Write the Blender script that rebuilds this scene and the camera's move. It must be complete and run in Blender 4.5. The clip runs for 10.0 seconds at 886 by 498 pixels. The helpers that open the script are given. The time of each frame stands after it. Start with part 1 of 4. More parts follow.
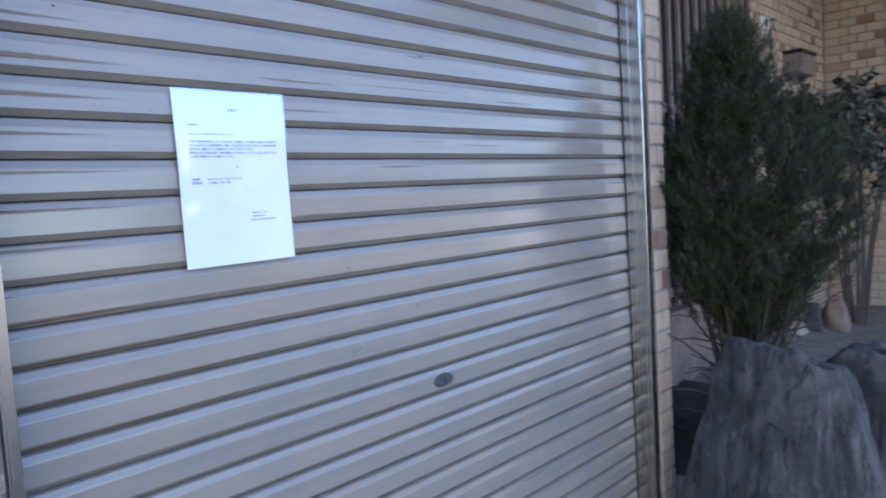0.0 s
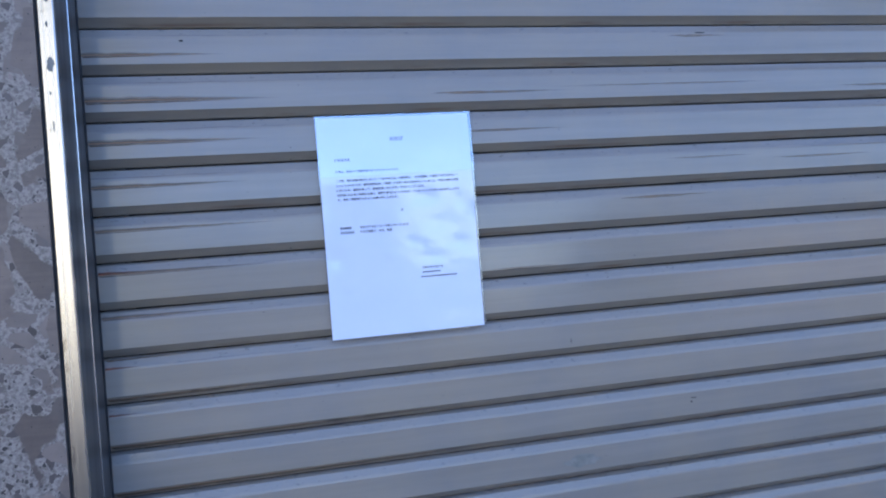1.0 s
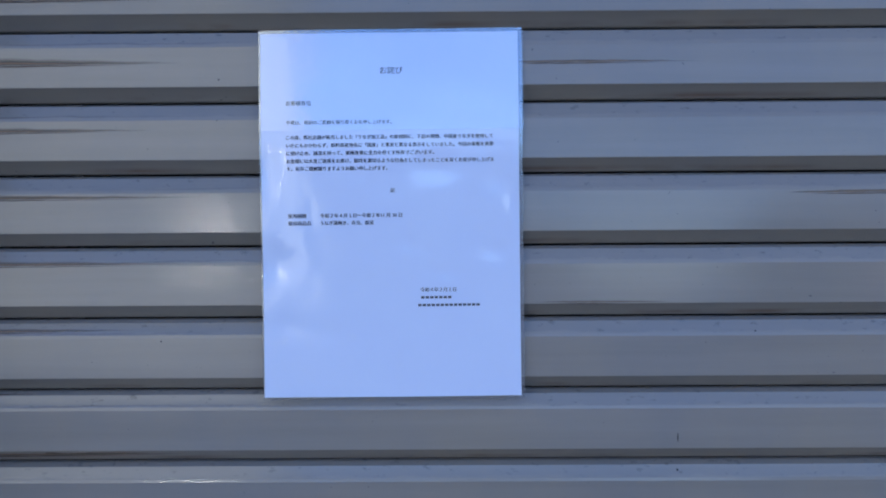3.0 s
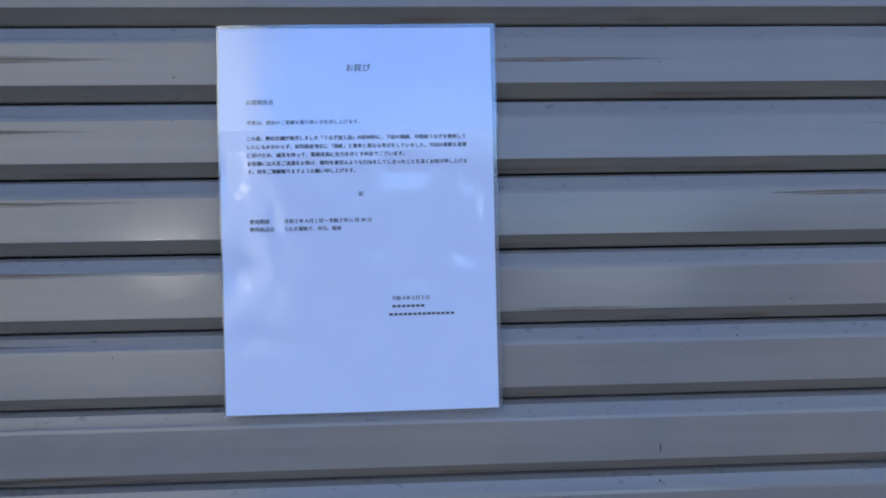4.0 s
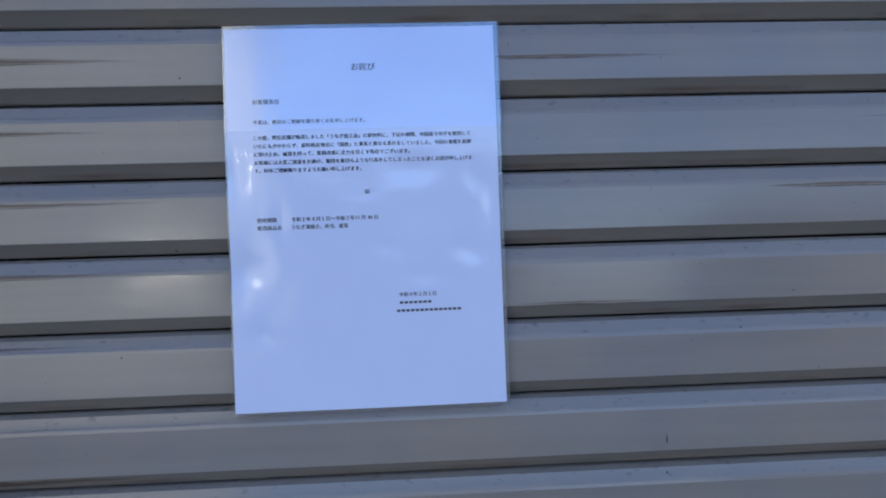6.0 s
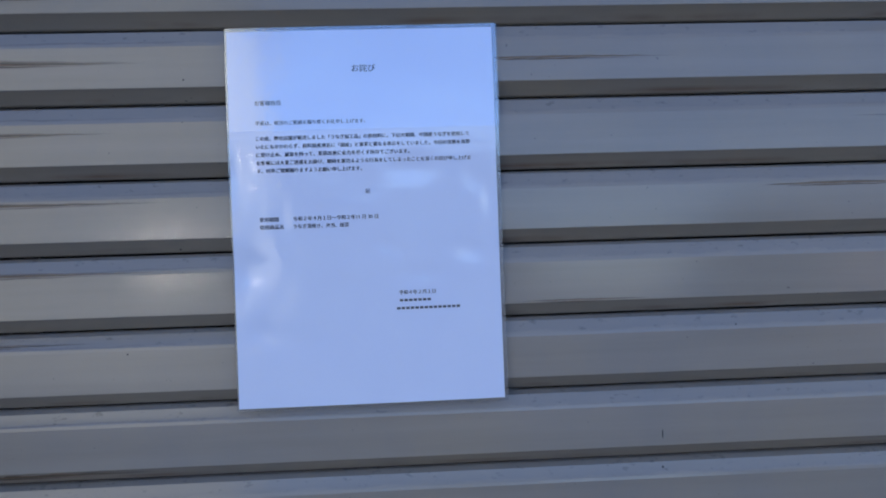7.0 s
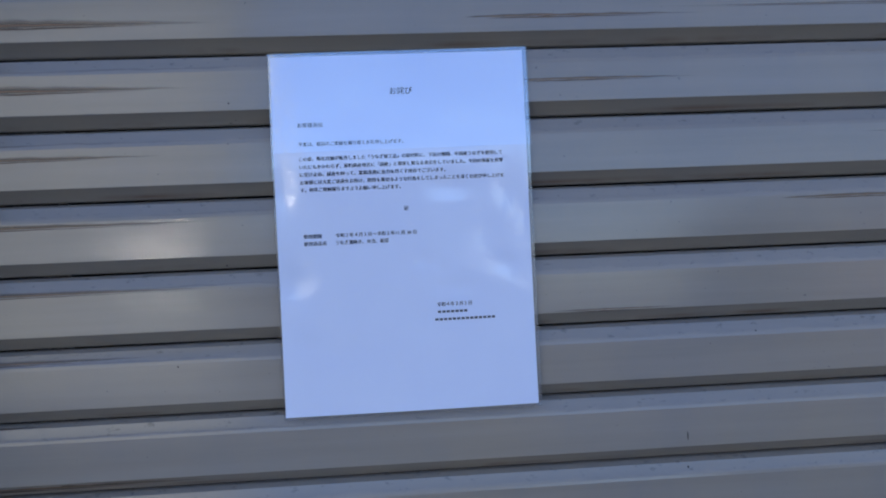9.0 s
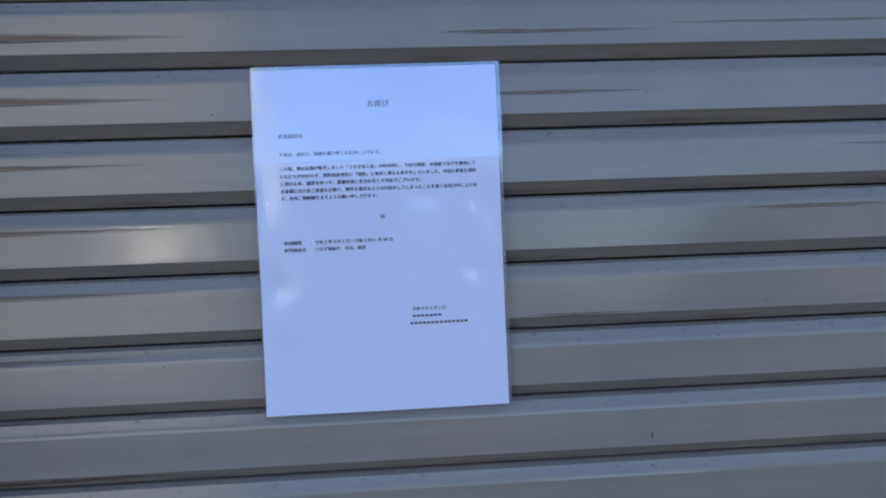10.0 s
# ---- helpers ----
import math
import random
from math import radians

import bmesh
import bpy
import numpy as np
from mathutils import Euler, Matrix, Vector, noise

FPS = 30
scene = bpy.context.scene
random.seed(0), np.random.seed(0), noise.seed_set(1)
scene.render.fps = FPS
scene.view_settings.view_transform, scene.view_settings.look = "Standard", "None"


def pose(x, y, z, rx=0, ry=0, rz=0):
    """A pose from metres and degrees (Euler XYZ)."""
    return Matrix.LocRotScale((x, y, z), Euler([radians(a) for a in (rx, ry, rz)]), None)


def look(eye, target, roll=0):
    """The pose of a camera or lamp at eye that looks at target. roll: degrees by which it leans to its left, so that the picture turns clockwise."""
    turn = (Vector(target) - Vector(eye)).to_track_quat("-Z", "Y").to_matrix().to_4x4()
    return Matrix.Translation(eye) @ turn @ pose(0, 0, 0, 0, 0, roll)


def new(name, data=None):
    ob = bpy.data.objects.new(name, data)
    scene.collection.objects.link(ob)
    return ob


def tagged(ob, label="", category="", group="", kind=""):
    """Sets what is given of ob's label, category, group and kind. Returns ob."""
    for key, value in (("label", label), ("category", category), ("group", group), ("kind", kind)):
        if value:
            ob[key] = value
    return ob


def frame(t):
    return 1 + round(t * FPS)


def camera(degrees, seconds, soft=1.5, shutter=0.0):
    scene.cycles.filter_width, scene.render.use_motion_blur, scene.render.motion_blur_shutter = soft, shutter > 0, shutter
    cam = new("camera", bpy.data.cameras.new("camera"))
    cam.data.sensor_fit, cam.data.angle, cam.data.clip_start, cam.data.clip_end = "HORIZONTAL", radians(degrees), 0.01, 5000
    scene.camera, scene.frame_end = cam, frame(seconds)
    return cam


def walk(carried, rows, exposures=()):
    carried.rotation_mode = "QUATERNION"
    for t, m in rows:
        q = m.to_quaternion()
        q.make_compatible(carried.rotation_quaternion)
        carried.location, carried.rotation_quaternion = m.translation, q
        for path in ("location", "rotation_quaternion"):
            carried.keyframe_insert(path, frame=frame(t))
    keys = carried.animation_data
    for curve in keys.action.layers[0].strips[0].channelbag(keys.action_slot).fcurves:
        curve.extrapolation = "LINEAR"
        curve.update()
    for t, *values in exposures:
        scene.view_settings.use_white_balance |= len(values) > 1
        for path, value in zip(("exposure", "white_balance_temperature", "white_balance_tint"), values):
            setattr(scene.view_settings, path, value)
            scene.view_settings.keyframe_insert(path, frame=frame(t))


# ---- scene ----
cam = camera(65.16, 10.0, 1.9, 0.12)
# seconds, eye, target, roll in degrees
PATH = [
    (0, (-0.6328, -1.1061, 1.3867), (0.8032, 0.2783, 1.2393), -3.49),
    (0.5, (-0.3245, -1.0712, 1.3942), (0.5816, 0.7115, 1.3637), -4.78),
    (1, (-0.1450, -0.9444, 1.4066), (0.2738, 1.0112, 1.4014), -4.26),
    (1.5, (-0.0355, -0.7771, 1.4188), (0.1076, 1.2177, 1.4393), -2.98),
    (2, (0.0593, -0.6648, 1.4204), (0.0087, 1.3345, 1.4169), -2.09),
    (2.2, (0.0693, -0.6317, 1.4239), (-0.0319, 1.3656, 1.3957), -1.51),
    (3.3, (0.0361, -0.5628, 1.4198), (0.0938, 1.4363, 1.4067), -0.33),
    (3.5, (0.0333, -0.5560, 1.4203), (0.1265, 1.4419, 1.4183), -0.62),
    (4, (0.0407, -0.5449, 1.4177), (0.1314, 1.4530, 1.4199), -1.00),
    (4.5, (0.0376, -0.5406, 1.4157), (0.1454, 1.4565, 1.4243), -1.41),
    (5, (0.0375, -0.5436, 1.4163), (0.1309, 1.4542, 1.4189), -1.67),
    (5.5, (0.0329, -0.5473, 1.4149), (0.1339, 1.4501, 1.4187), -1.77),
    (5.7, (0.0306, -0.5476, 1.4102), (0.1392, 1.4494, 1.4303), -1.75),
    (6.8, (0.0334, -0.5571, 1.4170), (0.1373, 1.4402, 1.4075), -1.81),
    (7, (0.0344, -0.5585, 1.4153), (0.1297, 1.4392, 1.4116), -1.79),
    (7.5, (0.0222, -0.5581, 1.4195), (0.1353, 1.4386, 1.4045), -1.98),
    (8, (0.0188, -0.5706, 1.4213), (0.1308, 1.4263, 1.4138), -2.04),
    (8.5, (0.0157, -0.5770, 1.4152), (0.1211, 1.4201, 1.4342), -2.01),
    (9, (-0.0034, -0.5833, 1.4285), (0.1178, 1.4130, 1.4226), -2.40),
    (9.5, (-0.0237, -0.5880, 1.4427), (0.1137, 1.4071, 1.4168), -1.80),
    (10, (0.0167, -0.6090, 1.4411), (0.1388, 1.3871, 1.4103), -2.10),
]
EXPOSURES = [(0.0, 2.36, 5500, 20), (0.5, 2.05, 5200, 20), (1.0, 1.82, 5150, 20), (2.0, 1.49, 5020, 20), (3.5, 1.28, 5150, 20), (7.0, 1.19, 5400, 20), (10.0, 1.21, 5420, 20)]
walk(cam, [(t, look(eye, target, roll)) for t, eye, target, roll in PATH], EXPOSURES)


# ---------------------------------------------------------------- world and sun
def build_light():
    w = bpy.data.worlds.new("sky")
    scene.world = w
    w.use_nodes = True
    nt = w.node_tree
    sky = nt.nodes.new("ShaderNodeTexSky")
    sky.sky_type = "NISHITA"
    sky.sun_disc = False
    sky.sun_elevation = SUN_ELEVATION
    sky.sun_rotation = SUN_ROTATION
    sky.air_density, sky.dust_density, sky.ozone_density = 1.0, 0.6, 1.0
    bg = nt.nodes["Background"]
    bg.inputs["Strength"].default_value = SKY_STRENGTH
    nt.links.new(sky.outputs["Color"], bg.inputs["Color"])
    sun = bpy.data.lights.new("sun", "SUN")
    sun.energy, sun.angle, sun.color = SUN_STRENGTH, radians(0.5), (1.0, 0.93, 0.82)
    ob = new("sun", sun)
    to_sun = Vector((math.sin(SUN_ROTATION) * math.cos(SUN_ELEVATION), math.cos(SUN_ROTATION) * math.cos(SUN_ELEVATION), math.sin(SUN_ELEVATION)))
    ob.matrix_world = look(to_sun * 50, (0, 0, 0))


SUN_ELEVATION, SUN_ROTATION, SUN_STRENGTH, SKY_STRENGTH = radians(44), radians(24), 4.6, 0.14
build_light()


# ---------------------------------------------------------------- material helpers
class Mat:
    """A small wrapper that strings nodes together."""

    def __init__(self, name):
        self.m = bpy.data.materials.new(name)
        self.m.use_nodes = True
        self.nt = self.m.node_tree
        self.b = self.nt.nodes["Principled BSDF"]

    def n(self, kind, ins=None, **props):
        node = self.nt.nodes.new(kind)
        for k, v in props.items():
            setattr(node, k, v)
        for k, v in (ins or {}).items():
            self.put(node.inputs[k], v)
        return node

    def put(self, socket, v):
        if isinstance(v, bpy.types.NodeSocket):
            self.nt.links.new(v, socket)
        else:
            socket.default_value = v

    def coords(self, scale=(1, 1, 1), kind="Object", loc=(0, 0, 0)):
        if kind == "World":
            src = self.n("ShaderNodeNewGeometry").outputs["Position"]
        else:
            src = self.n("ShaderNodeTexCoord").outputs[kind]
        return self.n("ShaderNodeMapping", {"Vector": src, "Scale": scale, "Location": loc}).outputs["Vector"]

    def noise(self, vec, scale, detail=4.0, rough=0.55, distort=0.0):
        return self.n("ShaderNodeTexNoise", {"Vector": vec, "Scale": scale, "Detail": detail, "Roughness": rough, "Distortion": distort}).outputs["Fac"]

    def ramp(self, fac, stops):
        r = self.n("ShaderNodeValToRGB", {"Fac": fac})
        els = r.color_ramp.elements
        while len(els) < len(stops):
            els.new(0.5)
        for e, (p, c) in zip(els, stops):
            e.position = p
            e.color = (*c, 1) if len(c) == 3 else c
        return r.outputs["Color"]

    def mix(self, fac, a, b, blend="MIX"):
        nd = self.n("ShaderNodeMix", data_type="RGBA", blend_type=blend)
        self.put(nd.inputs[0], fac)
        self.put(nd.inputs[6], a if isinstance(a, bpy.types.NodeSocket) else (*a, 1))
        self.put(nd.inputs[7], b if isinstance(b, bpy.types.NodeSocket) else (*b, 1))
        return nd.outputs[2]

    def math(self, op, a, b=0.0, clamp=False):
        nd = self.n("ShaderNodeMath", operation=op, use_clamp=clamp)
        self.put(nd.inputs[0], a)
        self.put(nd.inputs[1], b)
        return nd.outputs[0]

    def bump(self, height, strength, distance):
        return self.n("ShaderNodeBump", {"Height": height, "Strength": strength, "Distance": distance}).outputs["Normal"]

    def set(self, **ins):
        for k, v in ins.items():
            self.put(self.b.inputs[k.replace("_", " ")], v if not (isinstance(v, tuple) and len(v) == 3) else (*v, 1))
        return self

    def rnd(self):
        return self.n("ShaderNodeObjectInfo").outputs["Random"]


def grey(v):
    return (v, v, v)


def make_slat_paint():
    k = Mat("aged_grey_slat_paint")
    long = k.coords((1.2, 6, 30), "World")
    fine = k.coords((5, 30, 60), "World")
    cloud = k.coords((1, 1, 1), "World")
    base = k.ramp(k.noise(long, 2.0, 5), [(0.3, (0.258, 0.234, 0.200)), (0.7, (0.292, 0.266, 0.230))])
    # blotchy faint reflections put into the paint as warm and cool tones
    faint_reflection = k.ramp(k.noise(cloud, 7.0, 5, 0.6), [(0.35, (0.93, 0.95, 1.0)), (0.65, (1.06, 1.03, 0.98))])
    base = k.mix(1.0, base, faint_reflection, "MULTIPLY")
    tint = k.ramp(k.rnd(), [(0.0, (0.94, 0.94, 0.95)), (1.0, (1.05, 1.03, 1.0))])
    base = k.mix(1.0, base, tint, "MULTIPLY")
    # thin dusty film and faint rubbed marks along the slats
    dust = k.ramp(k.noise(fine, 1.3, 6, 0.7), [(0.5, grey(0)), (0.85, grey(0.35))])
    base = k.mix(dust, base, (0.30, 0.27, 0.235))
    specks = k.ramp(k.noise(cloud, 260, 2), [(0.755, grey(0)), (0.78, grey(0.6))])
    base = k.mix(specks, base, (0.09, 0.085, 0.08))
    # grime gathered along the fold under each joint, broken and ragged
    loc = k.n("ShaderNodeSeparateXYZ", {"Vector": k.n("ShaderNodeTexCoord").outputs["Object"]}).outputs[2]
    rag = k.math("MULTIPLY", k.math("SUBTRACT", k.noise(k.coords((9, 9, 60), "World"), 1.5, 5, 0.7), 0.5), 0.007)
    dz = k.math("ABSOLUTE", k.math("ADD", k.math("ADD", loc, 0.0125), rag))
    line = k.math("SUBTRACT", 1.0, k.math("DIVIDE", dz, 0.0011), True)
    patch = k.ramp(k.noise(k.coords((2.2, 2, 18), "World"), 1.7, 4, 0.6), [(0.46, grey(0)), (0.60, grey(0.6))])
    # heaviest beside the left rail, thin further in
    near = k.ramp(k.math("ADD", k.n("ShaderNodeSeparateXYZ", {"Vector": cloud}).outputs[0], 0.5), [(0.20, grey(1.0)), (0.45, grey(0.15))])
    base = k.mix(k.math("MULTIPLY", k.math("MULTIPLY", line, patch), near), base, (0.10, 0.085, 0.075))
    edge = k.math("MULTIPLY", k.math("SUBTRACT", k.noise(k.coords((16, 9, 40), "World"), 1.5, 5, 0.7), 0.5), 0.010)
    band = k.math("MULTIPLY", k.math("ADD", k.math("ADD", loc, 0.0135), edge), 500.0, True)
    base = k.mix(k.math("MULTIPLY", band, 0.30), base, (0.17, 0.165, 0.16))
    spots = k.ramp(k.noise(k.coords((1, 1, 2.2), "World"), 95, 4, 0.6), [(0.60, grey(0)), (0.70, grey(0.5))])
    base = k.mix(k.math("MULTIPLY", band, spots), base, (0.10, 0.095, 0.09))
    lip = k.math("SUBTRACT", 1.0, k.math("DIVIDE", k.math("ABSOLUTE", k.math("ADD", loc, 0.0565)), 0.0028), True)
    rusty = k.ramp(k.noise(k.coords((3.0, 2, 10), "World", (4, 1, 2)), 2.0, 4, 0.6), [(0.50, grey(0)), (0.66, grey(0.7))])
    base = k.mix(k.math("MULTIPLY", lip, rusty), base, (0.15, 0.085, 0.05))
    wave = k.math("ADD", k.noise(cloud, 6.0, 2), k.math("MULTIPLY", k.noise(cloud, 560, 2), 0.085))
    rough = k.ramp(k.noise(cloud, 5.0, 4), [(0.1, grey(0.115)), (0.9, grey(0.155))])
    k.set(Base_Color=base, Roughness=rough, Metallic=0.0, IOR=1.52, Normal=k.bump(wave, 0.16, 0.004))
    return k.m


def make_steel():
    k = Mat("brushed_stainless_steel")
    v = k.coords((300, 300, 3), "World")
    spots = k.ramp(k.noise(k.coords((1, 1, 0.5), "World"), 38, 3, 0.6), [(0.66, grey(0)), (0.72, grey(1))])
    col = k.mix(spots, (0.48, 0.445, 0.395), (0.28, 0.255, 0.22))
    rough = k.ramp(k.noise(v, 1.0, 3), [(0.3, grey(0.20)), (0.7, grey(0.30))])
    k.set(Base_Color=col, Metallic=1.0, Roughness=rough, Normal=k.bump(k.noise(v, 1.0, 2), 0.08, 0.001))
    return k.m


def make_shaded_steel():
    # darker copy of the rail steel, for the left flanges that lie in shade
    k = Mat("shaded_rail_steel")
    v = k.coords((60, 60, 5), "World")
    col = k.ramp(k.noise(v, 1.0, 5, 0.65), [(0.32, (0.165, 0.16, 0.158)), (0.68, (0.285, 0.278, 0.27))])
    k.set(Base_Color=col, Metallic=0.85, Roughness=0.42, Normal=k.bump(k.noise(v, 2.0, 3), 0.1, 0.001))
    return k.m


def make_terrazzo():
    k = Mat("polished_breccia_stone")
    pos = k.coords((1, 1, 1), "World")
    warp = k.n("ShaderNodeTexNoise", {"Vector": pos, "Scale": 26.0, "Detail": 4.0}).outputs["Color"]
    off = k.n("ShaderNodeVectorMath", {0: warp, 1: (0.5, 0.5, 0.5)}, operation="SUBTRACT").outputs[0]

    def cells(scale, wobble, lo, hi, keep):
        """Fragments of uneven size: a mask, and three random numbers for each fragment."""
        o = k.n("ShaderNodeVectorMath", {0: off, 1: (wobble, wobble, wobble)}, operation="MULTIPLY").outputs[0]
        p = k.n("ShaderNodeVectorMath", {0: pos, 1: o}, operation="ADD").outputs[0]
        edge = k.n("ShaderNodeTexVoronoi", {"Vector": p, "Scale": scale, "Randomness": 1.0}, feature="DISTANCE_TO_EDGE").outputs["Distance"]
        sel = k.n("ShaderNodeSeparateColor", {"Color": k.n("ShaderNodeTexVoronoi", {"Vector": p, "Scale": scale, "Randomness": 1.0}, feature="F1").outputs["Color"]})
        limit = k.math("ADD", k.math("MULTIPLY", sel.outputs[2], hi - lo), lo)
        inside = k.math("MULTIPLY", k.math("SUBTRACT", edge, limit), 45.0, True)
        return k.math("MULTIPLY", inside, k.math("GREATER_THAN", sel.outputs[0], keep)), sel

    # pale cement full of dark and pinkish chips, then middling and large fragments
    col = k.ramp(k.noise(pos, 210, 4, 0.6), [(0.36, (0.15, 0.13, 0.115)), (0.58, (0.285, 0.25, 0.225))])
    grit, g = cells(210.0, 0.010, 0.10, 0.28, 0.52)
    col = k.mix(grit, col, k.mix(g.outputs[1], (0.045, 0.04, 0.04), (0.20, 0.165, 0.15)))
    chip, c = cells(85.0, 0.016, 0.08, 0.24, 0.42)
    col = k.mix(chip, col, k.mix(c.outputs[1], (0.065, 0.055, 0.052), (0.24, 0.20, 0.185)))
    frag, f = cells(36.0, 0.022, 0.07, 0.22, 0.45)
    tone = k.ramp(k.noise(pos, 34, 6, 0.6), [(0.34, (0.86, 0.86, 0.86)), (0.66, (1.12, 1.10, 1.08))])
    col = k.mix(frag, col, k.mix(1.0, k.mix(f.outputs[1], (0.105, 0.088, 0.08), (0.215, 0.175, 0.155)), tone, "MULTIPLY"))
    slab, b = cells(13.0, 0.030, 0.03, 0.12, 0.20)
    band = k.ramp(k.noise(k.coords((3, 3, 60), "World"), 2.0, 4, 0.6), [(0.36, (0.90, 0.90, 0.91)), (0.64, (1.08, 1.07, 1.05))])
    rock = k.mix(1.0, k.mix(1.0, k.mix(b.outputs[1], (0.105, 0.084, 0.074), (0.185, 0.148, 0.130)), tone, "MULTIPLY"), band, "MULTIPLY")
    col = k.mix(slab, col, rock)
    pits = k.ramp(k.noise(pos, 330, 1), [(0.71, grey(0)), (0.73, grey(1))])
    col = k.mix(pits, col, (0.03, 0.03, 0.03))
    k.set(Base_Color=col, Roughness=0.42, Specular_IOR_Level=0.35, Normal=k.bump(k.noise(pos, 120, 3), 0.12, 0.002))
    return k.m


def make_brick(name, a, b, c):
    k = Mat(name)
    r = k.rnd()
    base = k.ramp(r, [(0.0, a), (0.5, b), (0.93, b), (0.955, c), (1.0, c)])
    pos = k.coords((1, 1, 1), "World")
    col = k.mix(k.ramp(k.noise(pos, 45, 6), [(0.35, grey(0)), (0.75, grey(0.45))]), base, (0.30, 0.22, 0.15))
    col = k.mix(k.ramp(k.noise(pos, 330, 3), [(0.62, grey(0)), (0.72, grey(0.5))]), col, (0.16, 0.11, 0.08))
    k.set(Base_Color=col, Roughness=0.85, Normal=k.bump(k.noise(pos, 240, 5), 0.5, 0.003))
    return k.m


def make_plain(name, a, b, scale, rough=0.9, bump=0.4, dist=0.004, metal=0.0):
    k = Mat(name)
    pos = k.coords((1, 1, 1), "World")
    fac = k.math("ADD", k.math("MULTIPLY", k.noise(pos, scale, 6, 0.65), 0.65), k.math("MULTIPLY", k.noise(pos, scale * 9, 4), 0.35))
    k.set(Base_Color=k.ramp(fac, [(0.36, a), (0.62, b)]), Roughness=rough, Metallic=metal, Normal=k.bump(k.noise(pos, scale * 6, 6, 0.7), bump, dist))
    return k.m


def make_paper():
    k = Mat("laminated_white_paper")
    pos = k.coords((1, 1, 1), "World")
    wave = k.math("ADD", k.math("MULTIPLY", k.noise(k.coords((1, 1, 1), "World", (3.3, 0, 1.7)), 9, 2), 1.0), k.math("MULTIPLY", k.noise(pos, 40, 4), 0.20))
    film = k.bump(wave, 0.28, 0.012)
    col = k.ramp(k.noise(pos, 14, 3), [(0.3, (0.705, 0.775, 0.975)), (0.7, (0.735, 0.805, 0.99))])
    k.set(Base_Color=col, Roughness=0.75, Coat_Weight=1.0, Coat_Roughness=0.09, Coat_IOR=1.65)
    k.put(k.b.inputs["Coat Normal"], film)
    return k.m


def make_ink():
    k = Mat("black_print_under_film")
    k.set(Base_Color=(0.012, 0.012, 0.016), Roughness=0.7)
    return k.m


def make_film():
    k = Mat("clear_pouch_film")
    out = k.nt.nodes["Material Output"]
    tr = k.n("ShaderNodeBsdfTransparent", {"Color": (0.86, 0.90, 0.94, 1)})
    gl = k.n("ShaderNodeBsdfGlossy", {"Color": (0.95, 0.97, 1, 1), "Roughness": 0.16})
    k.put(gl.inputs["Normal"], k.bump(k.noise(k.coords((1, 1, 1), "World"), 60, 3), 0.14, 0.002))
    mx = k.n("ShaderNodeMixShader", {0: 0.12, 1: tr.outputs[0], 2: gl.outputs[0]})
    k.nt.links.new(mx.outputs[0], out.inputs["Surface"])
    return k.m


def make_strip():
    k = Mat("clear_tape_film")
    out = k.nt.nodes["Material Output"]
    tr = k.n("ShaderNodeBsdfTransparent", {"Color": (0.97, 0.98, 1.0, 1)})
    gl = k.n("ShaderNodeBsdfGlossy", {"Color": (0.95, 0.97, 1, 1), "Roughness": 0.10})
    k.put(gl.inputs["Normal"], k.bump(k.noise(k.coords((1, 1, 1), "World"), 26, 4, 0.6), 0.16, 0.006))
    mx = k.n("ShaderNodeMixShader", {0: 0.050, 1: tr.outputs[0], 2: gl.outputs[0]})
    k.nt.links.new(mx.outputs[0], out.inputs["Surface"])
    return k.m


def make_streak(name="rust_and_grime_streak", dark=(0.085, 0.06, 0.042), pale=(0.27, 0.185, 0.125), dense=0.95, soft=0.7, gap=0.28):
    k = Mat(name)
    out = k.nt.nodes["Material Output"]
    pos = k.coords((14, 1, 130), "World")
    uv = k.n("ShaderNodeTexCoord").outputs["UV"]
    sep = k.n("ShaderNodeSeparateXYZ", {"Vector": uv})
    fade = k.math("MULTIPLY", k.math("SUBTRACT", 1.0, sep.outputs[0], True), k.math("SUBTRACT", 1.0, sep.outputs[1], True))
    dens = k.math("MULTIPLY", k.ramp(k.noise(pos, 1.6, 5, 0.7), [(gap, grey(0.0)), (gap + 0.22, grey(1.0))]), k.math("POWER", fade, soft), True)
    col = k.mix(k.noise(k.coords((6, 1, 40), "World"), 1.5, 3), dark, pale)
    df = k.n("ShaderNodeBsdfDiffuse", {"Color": col})
    tr = k.n("ShaderNodeBsdfTransparent")
    mx = k.n("ShaderNodeMixShader", {0: k.math("MULTIPLY", dens, dense), 1: tr.outputs[0], 2: df.outputs[0]})
    k.nt.links.new(mx.outputs[0], out.inputs["Surface"])
    return k.m


